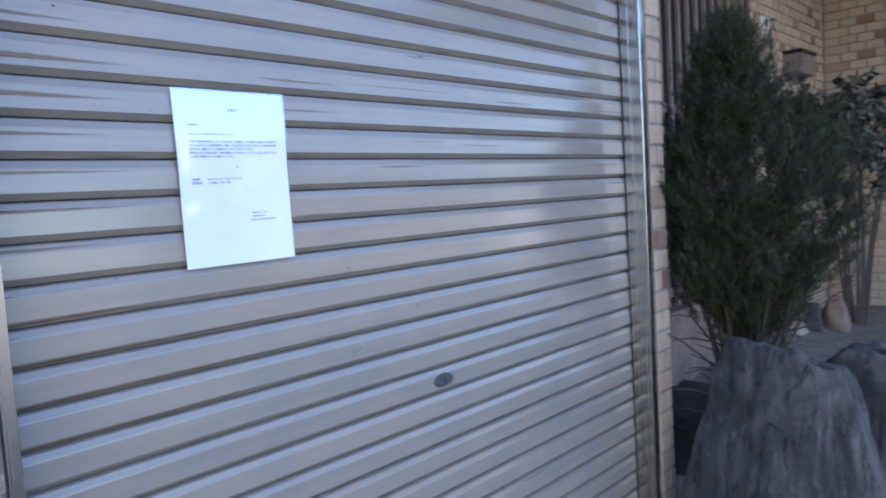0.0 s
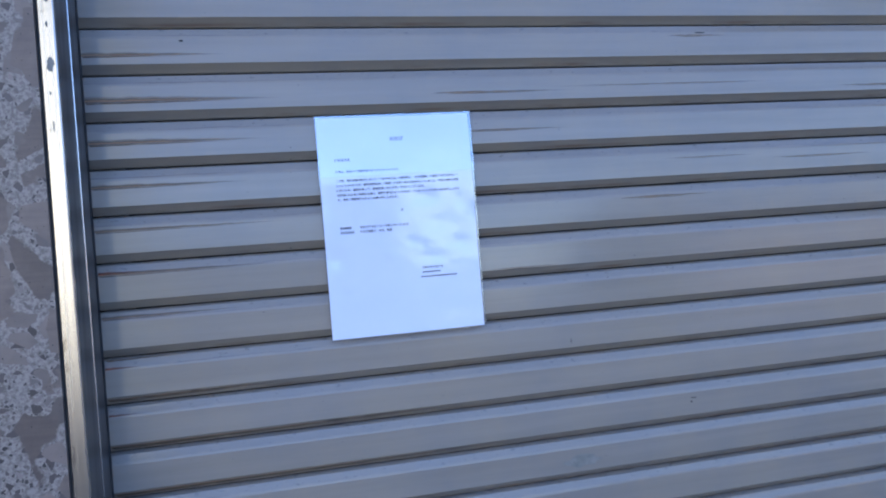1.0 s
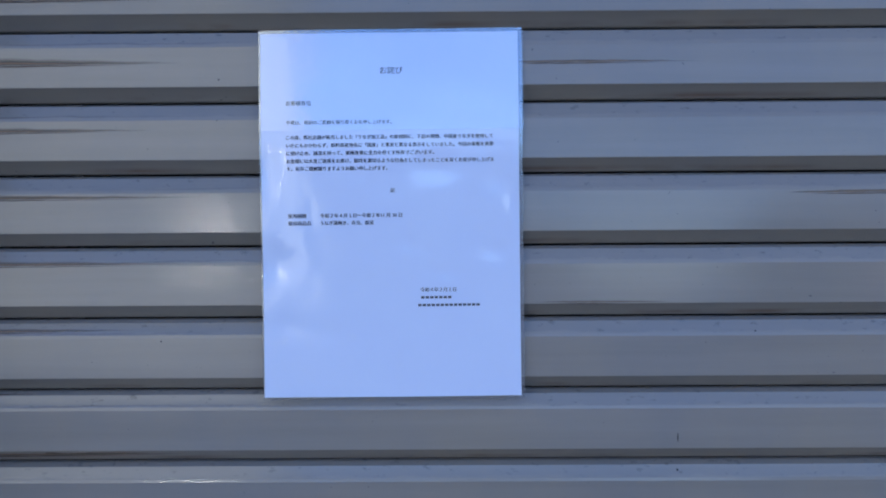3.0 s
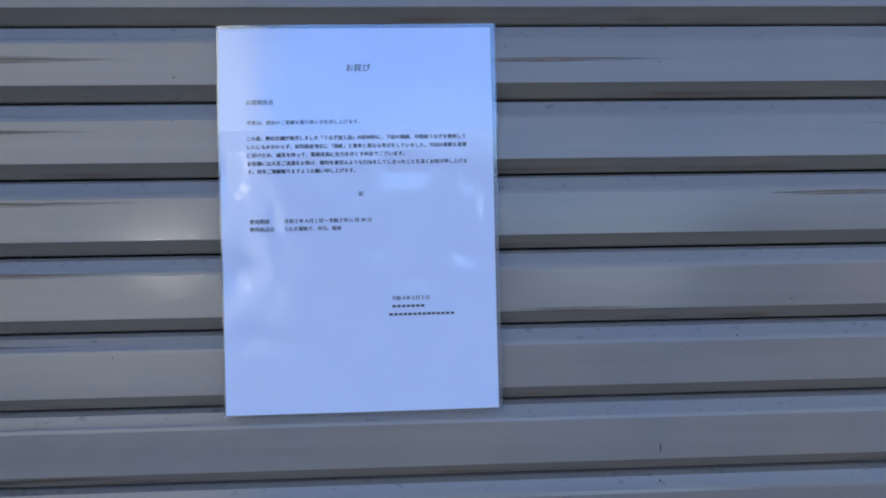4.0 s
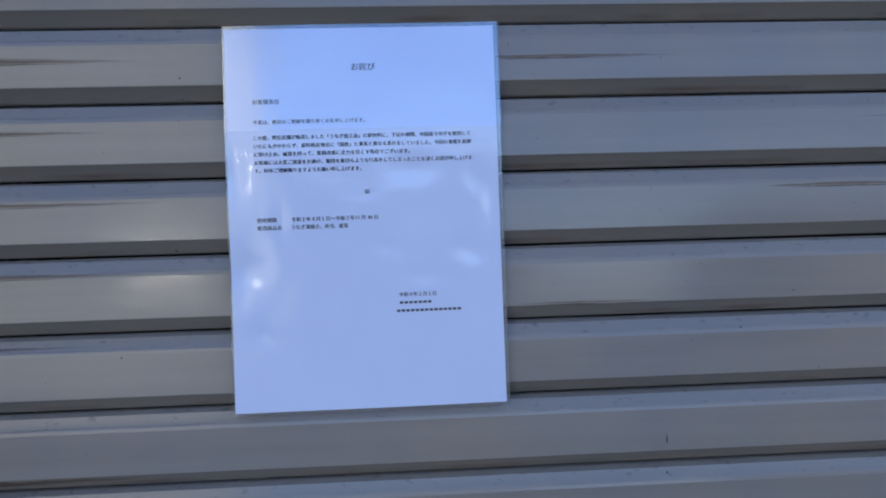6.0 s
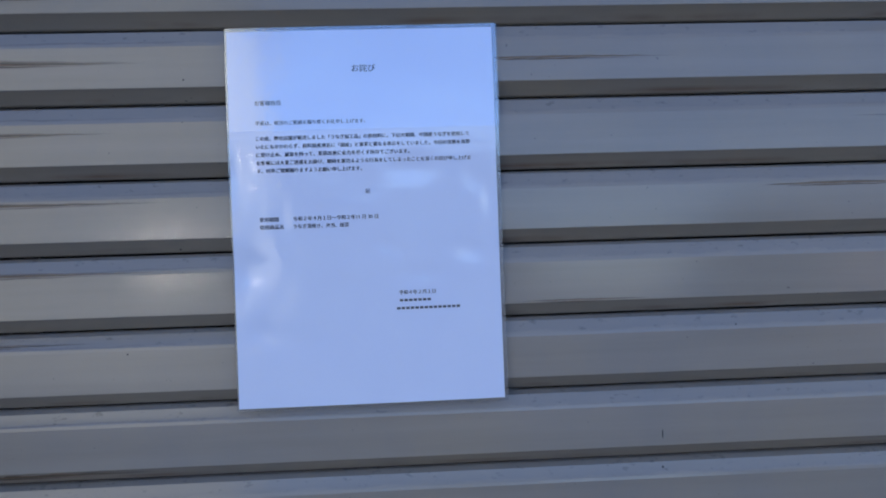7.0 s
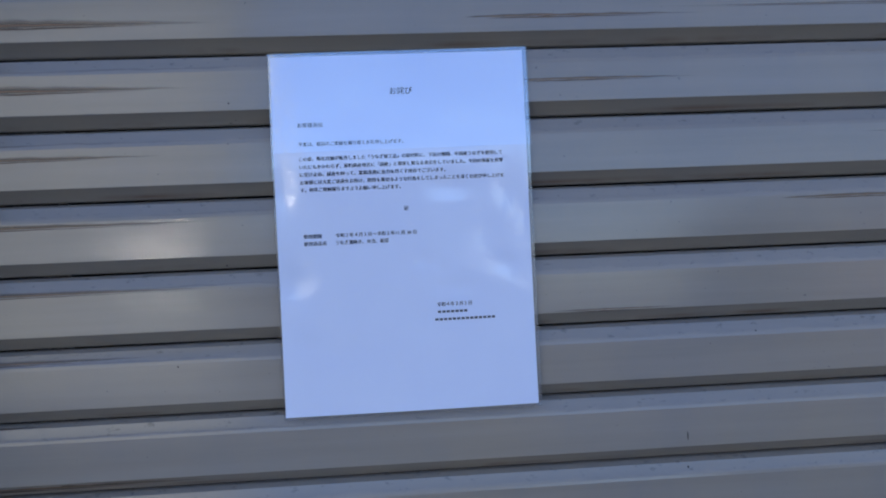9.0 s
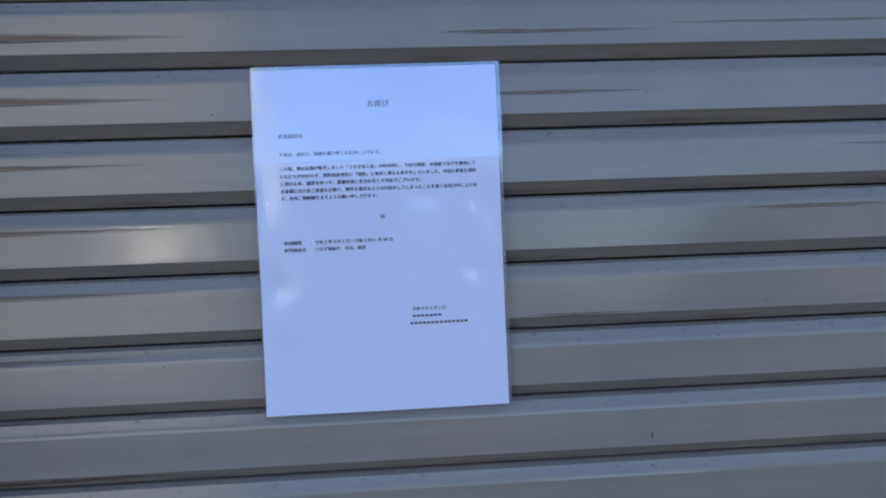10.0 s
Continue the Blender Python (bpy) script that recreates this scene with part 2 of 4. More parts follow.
def make_rock():
    k = Mat("blue_grey_garden_rock")
    pos = k.coords((1, 1, 1), "World")
    vein = k.coords((7, 7, 1.3), "World")
    n1 = k.noise(pos, 5, 8, 0.65, 0.6)
    n2 = k.noise(vein, 2.4, 7, 0.7, 0.5)
    col = k.ramp(n1, [(0.32, (0.022, 0.020, 0.019)), (0.5, (0.066, 0.061, 0.057)), (0.72, (0.150, 0.140, 0.130))])
    col = k.mix(k.ramp(n2, [(0.56, grey(0)), (0.68, grey(0.55))]), col, (0.23, 0.22, 0.205))
    col = k.mix(k.ramp(k.noise(pos, 3.0, 4), [(0.58, grey(0)), (0.72, grey(0.5))]), col, (0.17, 0.13, 0.09))
    fis = k.math("ABSOLUTE", k.math("SUBTRACT", k.noise(k.coords((7, 7, 0.9), "World"), 1.3, 4, 0.6, 0.15), 0.5))
    fine = k.math("ABSOLUTE", k.math("SUBTRACT", k.noise(k.coords((11, 11, 3), "World"), 1.7, 4, 0.55, 0.2), 0.5))
    deep = k.math("MAXIMUM", k.math("SUBTRACT", 1.0, k.math("DIVIDE", fis, 0.010), True), k.math("MULTIPLY", k.math("SUBTRACT", 1.0, k.math("DIVIDE", fine, 0.02), True), 0.10))
    col = k.mix(k.math("MULTIPLY", deep, 0.45), col, (0.016, 0.016, 0.017))
    col = k.mix(k.ramp(k.noise(pos, 90, 3), [(0.70, grey(0)), (0.76, grey(0.8))]), col, (0.34, 0.33, 0.31))
    h = k.math("SUBTRACT", k.math("ADD", k.math("MULTIPLY", n2, 0.8), k.noise(pos, 36, 8, 0.7)), k.math("MULTIPLY", deep, 0.9))
    k.set(Base_Color=col, Roughness=0.82, Normal=k.bump(h, 0.9, 0.02))
    return k.m


def make_leaf(name, dark, mid, light):
    k = Mat(name)
    isl = k.n("ShaderNodeNewGeometry").outputs["Random Per Island"]
    col = k.ramp(isl, [(0.0, dark), (0.55, mid), (1.0, light)])
    pos = k.coords((1, 1, 1), "World")
    col = k.mix(k.ramp(k.noise(pos, 6, 3), [(0.4, grey(0)), (0.75, grey(0.6))]), col, dark)
    k.set(Base_Color=col, Roughness=0.6)
    k.put(k.b.inputs["Subsurface Weight"], 0.0)
    return k.m


M_SLAT = make_slat_paint()
M_STEEL = make_steel()
M_STEEL_SHADED = make_shaded_steel()
# lighter copy of the steel: the highlight along the rail's lip as colour
M_STEEL_LIT = make_plain("lit_lip_steel", (0.56, 0.55, 0.54), (0.64, 0.63, 0.62), 30, 0.22, 0.02, 0.001, 1.0)
M_STONE = make_terrazzo()
M_BRICK = make_brick("buff_brick", (0.41, 0.305, 0.22), (0.48, 0.37, 0.27), (0.20, 0.105, 0.072))
M_MORTAR = make_plain("grey_mortar", (0.20, 0.175, 0.15), (0.30, 0.27, 0.235), 60)
M_RENDER = make_plain("beige_render", (0.42, 0.37, 0.31), (0.50, 0.45, 0.385), 3)
M_FAR = make_plain("pale_far_wall", (0.55, 0.50, 0.43), (0.66, 0.61, 0.54), 0.8)
M_CREAM = make_plain("cream_far_wall", (0.62, 0.57, 0.39), (0.74, 0.69, 0.48), 0.9)
M_TAN = make_plain("tan_far_wall", (0.24, 0.175, 0.115), (0.32, 0.24, 0.165), 0.9)
M_FARDARK = make_plain("dark_far_roof", (0.07, 0.07, 0.075), (0.12, 0.115, 0.115), 2)
M_GROUND = make_plain("worn_concrete_paving", (0.062, 0.056, 0.048), (0.112, 0.102, 0.089), 4)
M_SOIL = make_plain("dry_garden_soil", (0.11, 0.09, 0.07), (0.26, 0.225, 0.18), 14, 1.0, 0.8, 0.01)
M_LITTER_AND_SHADE = make_plain("leaf_litter_and_shade", (0.040, 0.028, 0.020), (0.095, 0.066, 0.046), 30, 1.0, 1.0, 0.02)
M_FENCE = make_plain("dark_brown_louvre_paint", (0.15, 0.11, 0.092), (0.22, 0.165, 0.14), 8, 0.5, 0.1)
# near-black: shade behind slats and louvres put into colour; also the box lid
M_DARK = make_plain("near_black_shade_and_lid", (0.010, 0.010, 0.011), (0.02, 0.02, 0.02), 10)
M_LOCK = make_plain("tarnished_lock_metal", (0.07, 0.07, 0.075), (0.13, 0.13, 0.135), 90, 0.45, 0.3, 0.001, 0.6)
M_LOCKSLOT = make_plain("black_keyway", (0.008, 0.008, 0.008), (0.015, 0.015, 0.015), 90, 0.6)
M_SEAL_AND_GAP = make_plain("black_sealant_and_gap_shade", (0.015, 0.015, 0.016), (0.03, 0.03, 0.03), 50, 0.7)
M_INK_PALE = make_plain("grey_print_under_film", (0.04, 0.042, 0.05), (0.11, 0.115, 0.14), 900, 0.7, 0.0)
M_PAPER, M_INK, M_FILM, M_STREAK = make_paper(), make_ink(), make_film(), make_streak()
M_HALO = make_streak("tan_rust_stain", (0.19, 0.13, 0.085), (0.34, 0.235, 0.155), 0.85, 0.9, 0.12)
M_STRIP = make_strip()
M_RUST = make_streak("red_rust_stain", (0.22, 0.06, 0.03), (0.36, 0.13, 0.07), 0.8, 0.8, 0.15)
M_ROCK = make_rock()
M_ROCK_PALE = make_plain("pale_weathered_stone", (0.28, 0.22, 0.15), (0.44, 0.37, 0.28), 9, 0.9, 0.8, 0.01)
M_ROCK_BROWN = make_plain("brown_weathered_stone", (0.14, 0.10, 0.075), (0.27, 0.20, 0.145), 9, 0.9, 0.8, 0.01)
M_BARK = make_plain("grey_brown_bark", (0.045, 0.035, 0.03), (0.12, 0.095, 0.08), 40, 0.95, 0.8, 0.006)
M_CONIFER = make_leaf("conifer_needles", (0.008, 0.0088, 0.0015), (0.021, 0.024, 0.0035), (0.047, 0.053, 0.007))
M_BROAD = make_leaf("broad_grey_green_leaves", (0.028, 0.032, 0.024), (0.070, 0.076, 0.058), (0.25, 0.215, 0.165))
M_SMUDGE = make_plain("dull_rubbed_patch", (0.15, 0.15, 0.135), (0.24, 0.23, 0.21), 80, 0.6, 0.1, 0.001)
M_GLINT_REFLECTOR = make_plain("warm_glint_reflector", (0.80, 0.74, 0.52), (0.86, 0.80, 0.58), 20, 0.20, 0.0, 0.001, 1.0)
M_PLATE = make_plain("white_enamel_plate", (0.70, 0.70, 0.70), (0.78, 0.78, 0.78), 30, 0.3, 0.05)
M_TWIG = make_plain("dry_pale_twig", (0.16, 0.13, 0.10), (0.30, 0.26, 0.22), 60, 0.9)


# ---------------------------------------------------------------- mesh helpers
def mesh_of(name, bm, material, smooth=False):
    me = bpy.data.meshes.new(name)
    bm.normal_update()
    bm.to_mesh(me)
    bm.free()
    me.materials.append(material)
    if smooth:
        for f in me.polygons:
            f.use_smooth = True
        me.set_sharp_from_angle(angle=radians(50))
    return me


def part(name, bm, material, parent, label="", smooth=False):
    ob = new(name, mesh_of(name, bm, material, smooth))
    ob.parent = parent
    if label:
        ob["label"] = label
    return ob


def thing(name, label, category, at=(0, 0, 0), kind="", group=""):
    ob = new(name)
    ob.location = at
    return tagged(ob, label, category, group, kind)


def box_bm(x0, x1, y0, y1, z0, z1, bevel=0.0, segs=2):
    bm = bmesh.new()
    bmesh.ops.create_cube(bm, size=1.0)
    for v in bm.verts:
        v.co = Vector(((x0 + x1) / 2 + v.co.x * (x1 - x0), (y0 + y1) / 2 + v.co.y * (y1 - y0), (z0 + z1) / 2 + v.co.z * (z1 - z0)))
    if bevel:
        bmesh.ops.bevel(bm, geom=bm.edges[:], offset=bevel, segments=segs, affect="EDGES", profile=0.6)
    return bm


def extrude_bm(profile, axis, a, b):
    """A closed outline swept straight along x or z from a to b."""
    bm = bmesh.new()
    ends = []
    for t in (a, b):
        if axis == "x":
            ends.append([bm.verts.new((t, p, q)) for p, q in profile])
        else:
            ends.append([bm.verts.new((p, q, t)) for p, q in profile])
    n = len(profile)
    for i in range(n):
        j = (i + 1) % n
        bm.faces.new((ends[0][i], ends[0][j], ends[1][j], ends[1][i]))
    bm.faces.new(ends[0][::-1])
    bm.faces.new(ends[1])
    bmesh.ops.recalc_face_normals(bm, faces=bm.faces[:])
    return bm


def setting(name, bm, material, label, category="wall", smooth=False):
    return tagged(new(name, mesh_of(name, bm, material, smooth)), label, category, "", "structure")


def tube_bm(bm, pts, radii, sides=7):
    rings = []
    for i, p in enumerate(pts):
        p = Vector(p)
        d = (Vector(pts[min(i + 1, len(pts) - 1)]) - Vector(pts[max(i - 1, 0)])).normalized()
        u = d.orthogonal().normalized()
        v = d.cross(u)
        rings.append([bm.verts.new(p + (u * math.cos(a) + v * math.sin(a)) * radii[i]) for a in (2 * math.pi * k / sides for k in range(sides))])
    for a, b in zip(rings, rings[1:]):
        for k in range(sides):
            bm.faces.new((a[k], a[(k + 1) % sides], b[(k + 1) % sides], b[k]))
    bm.faces.new(rings[0][::-1])
    bm.faces.new(rings[-1])


# ---------------------------------------------------------------- plan
XL, XR = -0.3894, 1.3570            # clear edges of the shutter opening
PITCH, TOP_LINE = 0.0599, 1.597   # slat pitch, and the height of one slat joint
FRONT, FRONT_LEFT = -0.072, -0.092   # front faces of the two jambs
EAVE = 6.6                        # height of the building, unseen, set for the shade it casts

# ---------------------------------------------------------------- ground and building shell
setting("ground", box_bm(-150, 150, -150, 60, -0.2, 0.0), M_GROUND, "worn grey concrete paving in front of the shop", "ground")
setting("wall_left", box_bm(-2.6, XL - 0.0215, FRONT_LEFT + 0.001, 0.35, 0.0, 2.75), M_STONE, "polished grey stone pier with large fragments and white matrix")
setting("wall_above", box_bm(-2.6, 1.486, -0.02, 0.35, 2.75, EAVE), M_RENDER, "plain beige rendered wall above the shutter, its unseen height added for shade")
setting("wall_behind", box_bm(-6.0, 9.0, 0.62, 8.0, 0.0, EAVE), M_RENDER, "plain beige rendered building mass behind, unseen, added to block the sun")
setting("wall_west", box_bm(-6.0, -2.6, FRONT, 0.62, 0.0, EAVE), M_RENDER, "plain beige rendered wall beside the stone pier")
setting("shutter_box_back", box_bm(XL - 0.03, XR + 0.03, 0.30, 0.34, 0.0, 2.75), M_DARK, "near-black wall, its colour standing in for shade behind the closed shutter")


# ---------------------------------------------------------------- rolling shutter
def slat_profile():
    """Outline in y and z of one slat, from its upper joint down; the joint of the next lies one pitch below."""
    p = PITCH
    front = [(0.0085, -0.0012), (0.0058, -0.0022), (0.0024, -0.0036), (0.0001, -0.0118), (-0.0006, -0.0134), (-0.0012, -0.0160),
             (-0.0024, -0.0484), (-0.0021, -0.0492), (-0.0013, -0.0497), (0.0080, -0.0582), (0.0098, -0.0592)]
    back = [(0.0135, -p + 0.0006), (0.0135, -0.0006)]
    return front + back


def build_shutter():
    sh = thing("rolling_shutter", "closed grey steel rolling shutter with horizontal slats and rust streaks", "shutter", (0, 0, 0))
    me = None
    first = round((2.70 - TOP_LINE) / PITCH)
    last = -round((TOP_LINE - 0.06) / PITCH)
    rows = {}
    for k in range(first, last - 1, -1):
        if me is None:
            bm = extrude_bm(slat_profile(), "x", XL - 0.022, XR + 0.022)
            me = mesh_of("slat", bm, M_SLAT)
            for f in me.polygons:
                f.use_smooth = abs(f.normal.x) < 0.5
            me.set_sharp_from_angle(angle=radians(9))
        ob = new("slat", me)
        ob.parent = sh
        ob.location = (0, 0, TOP_LINE + k * PITCH)
        rows[k] = ob
    bot = part("bottom_bar", box_bm(XL - 0.02, XR + 0.02, -0.008, 0.02, 0.004, TOP_LINE + (last - 1) * PITCH - 0.001, 0.003), M_STEEL, sh, "steel bottom bar of the shutter")
    # lock: oval plate with a raised ring and a key slot
    bm = bmesh.new()
    for rx, rz, y0, y1 in ((0.031, 0.0158, -0.0022, -0.0060), (0.024, 0.0118, -0.0060, -0.0078)):
        loops = []
        for y in (y0, y1):
            loops.append([bm.verts.new((0.4875 + rx * math.cos(a) * (1 if y == y0 else 0.94), y, 0.9685 + rz * math.sin(a) * (1 if y == y0 else 0.9))) for a in (2 * math.pi * i / 40 for i in range(40))])
        for i in range(40):
            bm.faces.new((loops[0][i], loops[0][(i + 1) % 40], loops[1][(i + 1) % 40], loops[1][i]))
        bm.faces.new(loops[1])
    bmesh.ops.recalc_face_normals(bm, faces=bm.faces[:])
    lock = part("lock_plate", bm, M_LOCK, sh, "oval dark metal lock plate")
    part("key_slot", box_bm(0.4850, 0.4900, -0.0082, -0.0070, 0.9625, 0.9745), M_LOCKSLOT, lock)
    return sh, rows


SHUTTER, SLATS = build_shutter()


def slat_y(dz):
    """Depth of the slat front dz below its joint."""
    pts = slat_profile()[:-2]
    for (ya, za), (yb, zb) in zip(pts, pts[1:]):
        if zb <= -dz <= za:
            f = (za + dz) / (za - zb)
            return ya + (yb - ya) * f
    return 0.008


def streak(x0, x1, z, thick, bias=0.5, halo=False):
    """A ragged lens of grime lying on one slat, thickest at bias along its length."""
    k = math.floor((z - TOP_LINE) / PITCH) + 1
    zj = TOP_LINE + k * PITCH
    bm = bmesh.new()
    uvl = bm.loops.layers.uv.new("UVMap")
    rnd = random.Random(int(x0 * 1e4) * 7 + int(z * 1e4))
    n = 18
    taper = x0 < -0.3
    top, mid, bot, us = [], [], [], []
    for i in range(n + 1):
        f = i / n
        g = f ** (math.log(0.5) / math.log(min(max(bias, 0.08), 0.92)))
        if taper:
            h = (1 - f) ** 0.7 * thick * rnd.uniform(0.8, 1.05) + 0.0002
        else:
            h = max(0.0, math.sin(math.pi * g)) ** 0.8 * thick * 1.1 * rnd.uniform(0.6, 1.1) + 0.0002
        x = x0 + (x1 - x0) * f
        zc = z - (0.0012 * (1 - f) if taper else 0) + rnd.uniform(-0.0002, 0.0002)
        row = []
        # the stain lies above its dark lower edge
        for zz in ((zc + h * 1.25, zc + h * 0.3, zc - h * 0.15) if halo else (zc + h * 0.45, zc, zc - h * 0.5)):
            zz = min(max(zz, zj - PITCH + 0.0025), zj - 0.0025)
            row.append((bm.verts.new((x, slat_y(zj - zz) - (0.0002 if halo else 0.00045), zz - zj)), zz))
        top.append(row[0][0]); mid.append(row[1][0]); bot.append(row[2][0])
        us.append(f ** 2.5 if taper else abs(2 * g - 1) ** 3)
    for i in range(n):
        for up, lo, vu, vl in ((top, mid, 1.0, 0.0), (mid, bot, 0.0, 1.0)):
            f = bm.faces.new((up[i], lo[i], lo[i + 1], up[i + 1]))
            for loop, uv in zip(f.loops, ((us[i], vu), (us[i], vl), (us[i + 1], vl), (us[i + 1], vu))):
                loop[uvl].uv = uv
    if k not in SLATS:
        bm.free()
        return
    if halo == "red":
        part("rust_stain", bm, M_RUST, SLATS[k], "reddish rust stain beside the rail")
    elif halo:
        part("rust_stain", bm, M_HALO, SLATS[k], "faint tan rust stain")
    else:
        part("grime_streak", bm, M_STREAK, SLATS[k], "brown rust and grime streak")


STREAKS = [
    (-0.37, -0.188, 1.623, 0.0040, 0.45), (-0.37, -0.208, 1.570, 0.0034, 0.4), (-0.375, -0.232, 1.515, 0.0022, 0.4),
    (-0.375, -0.190, 1.460, 0.0018, 0.3), (-0.375, -0.198, 1.405, 0.0020, 0.25), (-0.375, -0.251, 1.350, 0.0018, 0.3),
    (-0.375, -0.290, 1.295, 0.0026, 0.3), (0.075, 0.230, 1.623, 0.0024, 0.3), (0.105, 0.223, 1.569, 0.0020, 0.3),
    (0.345, 0.445, 1.461, 0.0022, 0.4), (0.137, 0.190, 1.372, 0.0012, 0.5), 
    (0.728, 0.860, 1.619, 0.0020, 0.5), (0.440, 0.486, 1.700, 0.0020, 0.5), (-0.386, 0.060, 1.1835, 0.0042, 0.2),
    (-0.386, 0.110, 1.1235, 0.0052, 0.25), (-0.386, 0.02, 1.0635, 0.0048, 0.2), (-0.386, -0.20, 1.2435, 0.0036, 0.2), (1.170, 1.365, 1.619, 0.0024, 0.6),
    (1.050, 1.345, 1.533, 0.0018, 0.6), (1.210, 1.365, 1.402, 0.0028, 0.7), (1.100, 1.320, 1.459, 0.0018, 0.6),
    (0.772, 0.846, 0.628, 0.0030, 0.5), (0.619, 0.670, 1.782, 0.0036, 0.5), (0.420, 0.520, 1.5165, 0.0010, 0.5),
    (0.600, 0.740, 1.510, 0.0014, 0.5), (-0.370, -0.250, 1.682, 0.0026, 0.4), (0.230, 0.560, 1.629, 0.0010, 0.6),
]
for x0, x1, z, thick, bias in STREAKS:
    z -= 0.0033 if z > 1.3 else 0.0
    streak(x0 - 0.02 if x0 > -0.3 else -0.388, x1 + 0.04, z + 0.001, thick * (2.0 if x0 < -0.3 else 0.75), bias, True)
    streak(x0 if x0 > -0.3 else -0.386, x1, z, thick * (0.7 if x0 < -0.3 else 0.6), bias)


for x1, z, thick in ((-0.330, 1.4045, 0.0030), (-0.345, 1.2842, 0.0030), (-0.350, 1.2250, 0.0024)):
    streak(-0.388, x1, z, thick, 0.3, "red")


def fleck(x, z, w, h, material, name, label):
    """A small irregular mark lying on a slat."""
    k = math.floor((z - TOP_LINE) / PITCH) + 1
    zj = TOP_LINE + k * PITCH
    rnd = random.Random(int(x * 1e4) + int(z * 1e4))
    bm = bmesh.new()
    ring = []
    for i in range(14):
        a = 2 * math.pi * i / 14
        q = rnd.uniform(0.7, 1.15)
        zz = min(max(z + h / 2 * q * math.sin(a), zj - PITCH + 0.0025), zj - 0.002)
        ring.append(bm.verts.new((x + w / 2 * q * math.cos(a), slat_y(zj - zz) - 0.0004, zz - zj)))
    mid = bm.verts.new((x, slat_y(zj - z) - 0.0005, z - zj))
    for i in range(14):
        bm.faces.new((mid, ring[i], ring[(i + 1) % 14]))
    bmesh.ops.recalc_face_normals(bm, faces=bm.faces[:])
    part(name, bm, material, SLATS[k], label)


for x, z, w, h in ((0.2355, 1.258, 0.0010, 0.0075), (-0.268, 1.6975, 0.007, 0.003), (0.150, 1.5365, 0.004, 0.0014), (-0.149, 1.420, 0.0022, 0.0018),
                   (-0.140, 1.554, 0.0018, 0.0014), (-0.141, 1.539, 0.003, 0.001), (0.424, 1.1535, 0.010, 0.002), (0.42, 1.148, 0.004, 0.002),
                   (0.479, 1.7025, 0.022, 0.0024), (-0.190, 1.339, 0.0015, 0.0015), (0.236, 1.230, 0.002, 0.002), (0.30, 1.345, 0.0018, 0.0012)):
    fleck(x, z, w, h, M_LOCKSLOT, "dark_fleck", "small dark scratch mark")
fleck(0.240, 1.084, 0.056, 0.018, M_SMUDGE, "smudge", "pale greenish rubbed smudge")


# ---------------------------------------------------------------- guide rails
def build_rail(side):
    x = XL if side < 0 else XR
    s = side
    rail = thing("guide_rail", "brushed stainless steel guide rail beside the shutter", "rail", (0, 0, 0), group="shutter guide rails")
    w, front = (0.0175, FRONT_LEFT) if side < 0 else (0.0305, FRONT)
    gr = front * 0.46

    def prof(pts):
        return [(x + s * a, b) for a, b in pts]

    inner = prof([(0.0, -0.0065), (0.0, gr + 0.0010), (0.012, gr + 0.0010), (0.012, -0.0065)])
    # bright front plate folded round the edge; left channel's shade is in its colour
    plate = prof([(0.0, front + 0.004), (0.0, front + 0.002), (0.0006, front + 0.0006), (0.002, front), (w - 0.001, front), (w, front + 0.001), (w, front + 0.004)])
    outer = prof([(0.0, gr - 0.0010), (0.0, front + 0.0042), (w, front + 0.0042), (w, 0.03), (0.012, 0.03), (0.012, gr - 0.0010)])
    bead = prof([(0.004, gr + 0.0008), (-0.0004, gr + 0.0008), (-0.0011, gr + 0.0004), (-0.0011, gr - 0.0004), (-0.0004, gr - 0.0008), (0.004, gr - 0.0008)])
    part("inner_flange", extrude_bm(inner, "z", 0.0, 2.75), M_STEEL_SHADED if side < 0 else M_STEEL, rail, "inner flange of the rail, shade put into its steel colour" if side < 0 else "")
    part("front_plate", extrude_bm(plate, "z", 0.0, 2.75), M_STEEL, rail)
    part("outer_flange", extrude_bm(outer, "z", 0.0, 2.75), M_STEEL_SHADED if side < 0 else M_STEEL, rail, "outer flange of the rail, shade put into its steel colour" if side < 0 else "")
    part("lip_bead", extrude_bm(bead, "z", 0.0, 2.75), M_STEEL_LIT, rail, "thin rolled lip of the rail, its highlight put into the colour")
    # black strip painted where the gap at the slat ends lies in shade
    part("brush_seal", extrude_bm(prof([(-0.0014, -0.0062), (0.010, -0.0062), (0.010, -0.0028), (-0.0014, -0.0028)]), "z", 0.0, 2.75), M_SEAL_AND_GAP, rail, "black strip standing in for the shaded gap along the slats")
    part("joint_seal", extrude_bm(prof([(w, front + 0.004), (w + 0.0038 - 0.0022 * (s > 0), front + 0.004), (w + 0.0038 - 0.0022 * (s > 0), 0.03), (w, 0.03)]), "z", 0.0, 2.75), M_SEAL_AND_GAP, rail, "black sealant joint")
    return rail


RAIL_LEFT = build_rail(-1)
build_rail(1)


def residue(dx, z, w, h):
    """A patch of old adhesive on the front of the left rail."""
    rnd = random.Random(int(z * 1e4))
    bm = bmesh.new()
    ring = [bm.verts.new((XL - dx + w / 2 * q * math.cos(a), FRONT_LEFT - 0.0004, z + h / 2 * q * math.sin(a))) for a, q in ((2 * math.pi * i / 16, rnd.uniform(0.65, 1.15)) for i in range(16))]
    bm.faces.new(ring)
    bmesh.ops.recalc_face_normals(bm, faces=bm.faces[:])
    part("residue_patch", bm, M_SMUDGE, RAIL_LEFT, "grey patch of old adhesive")


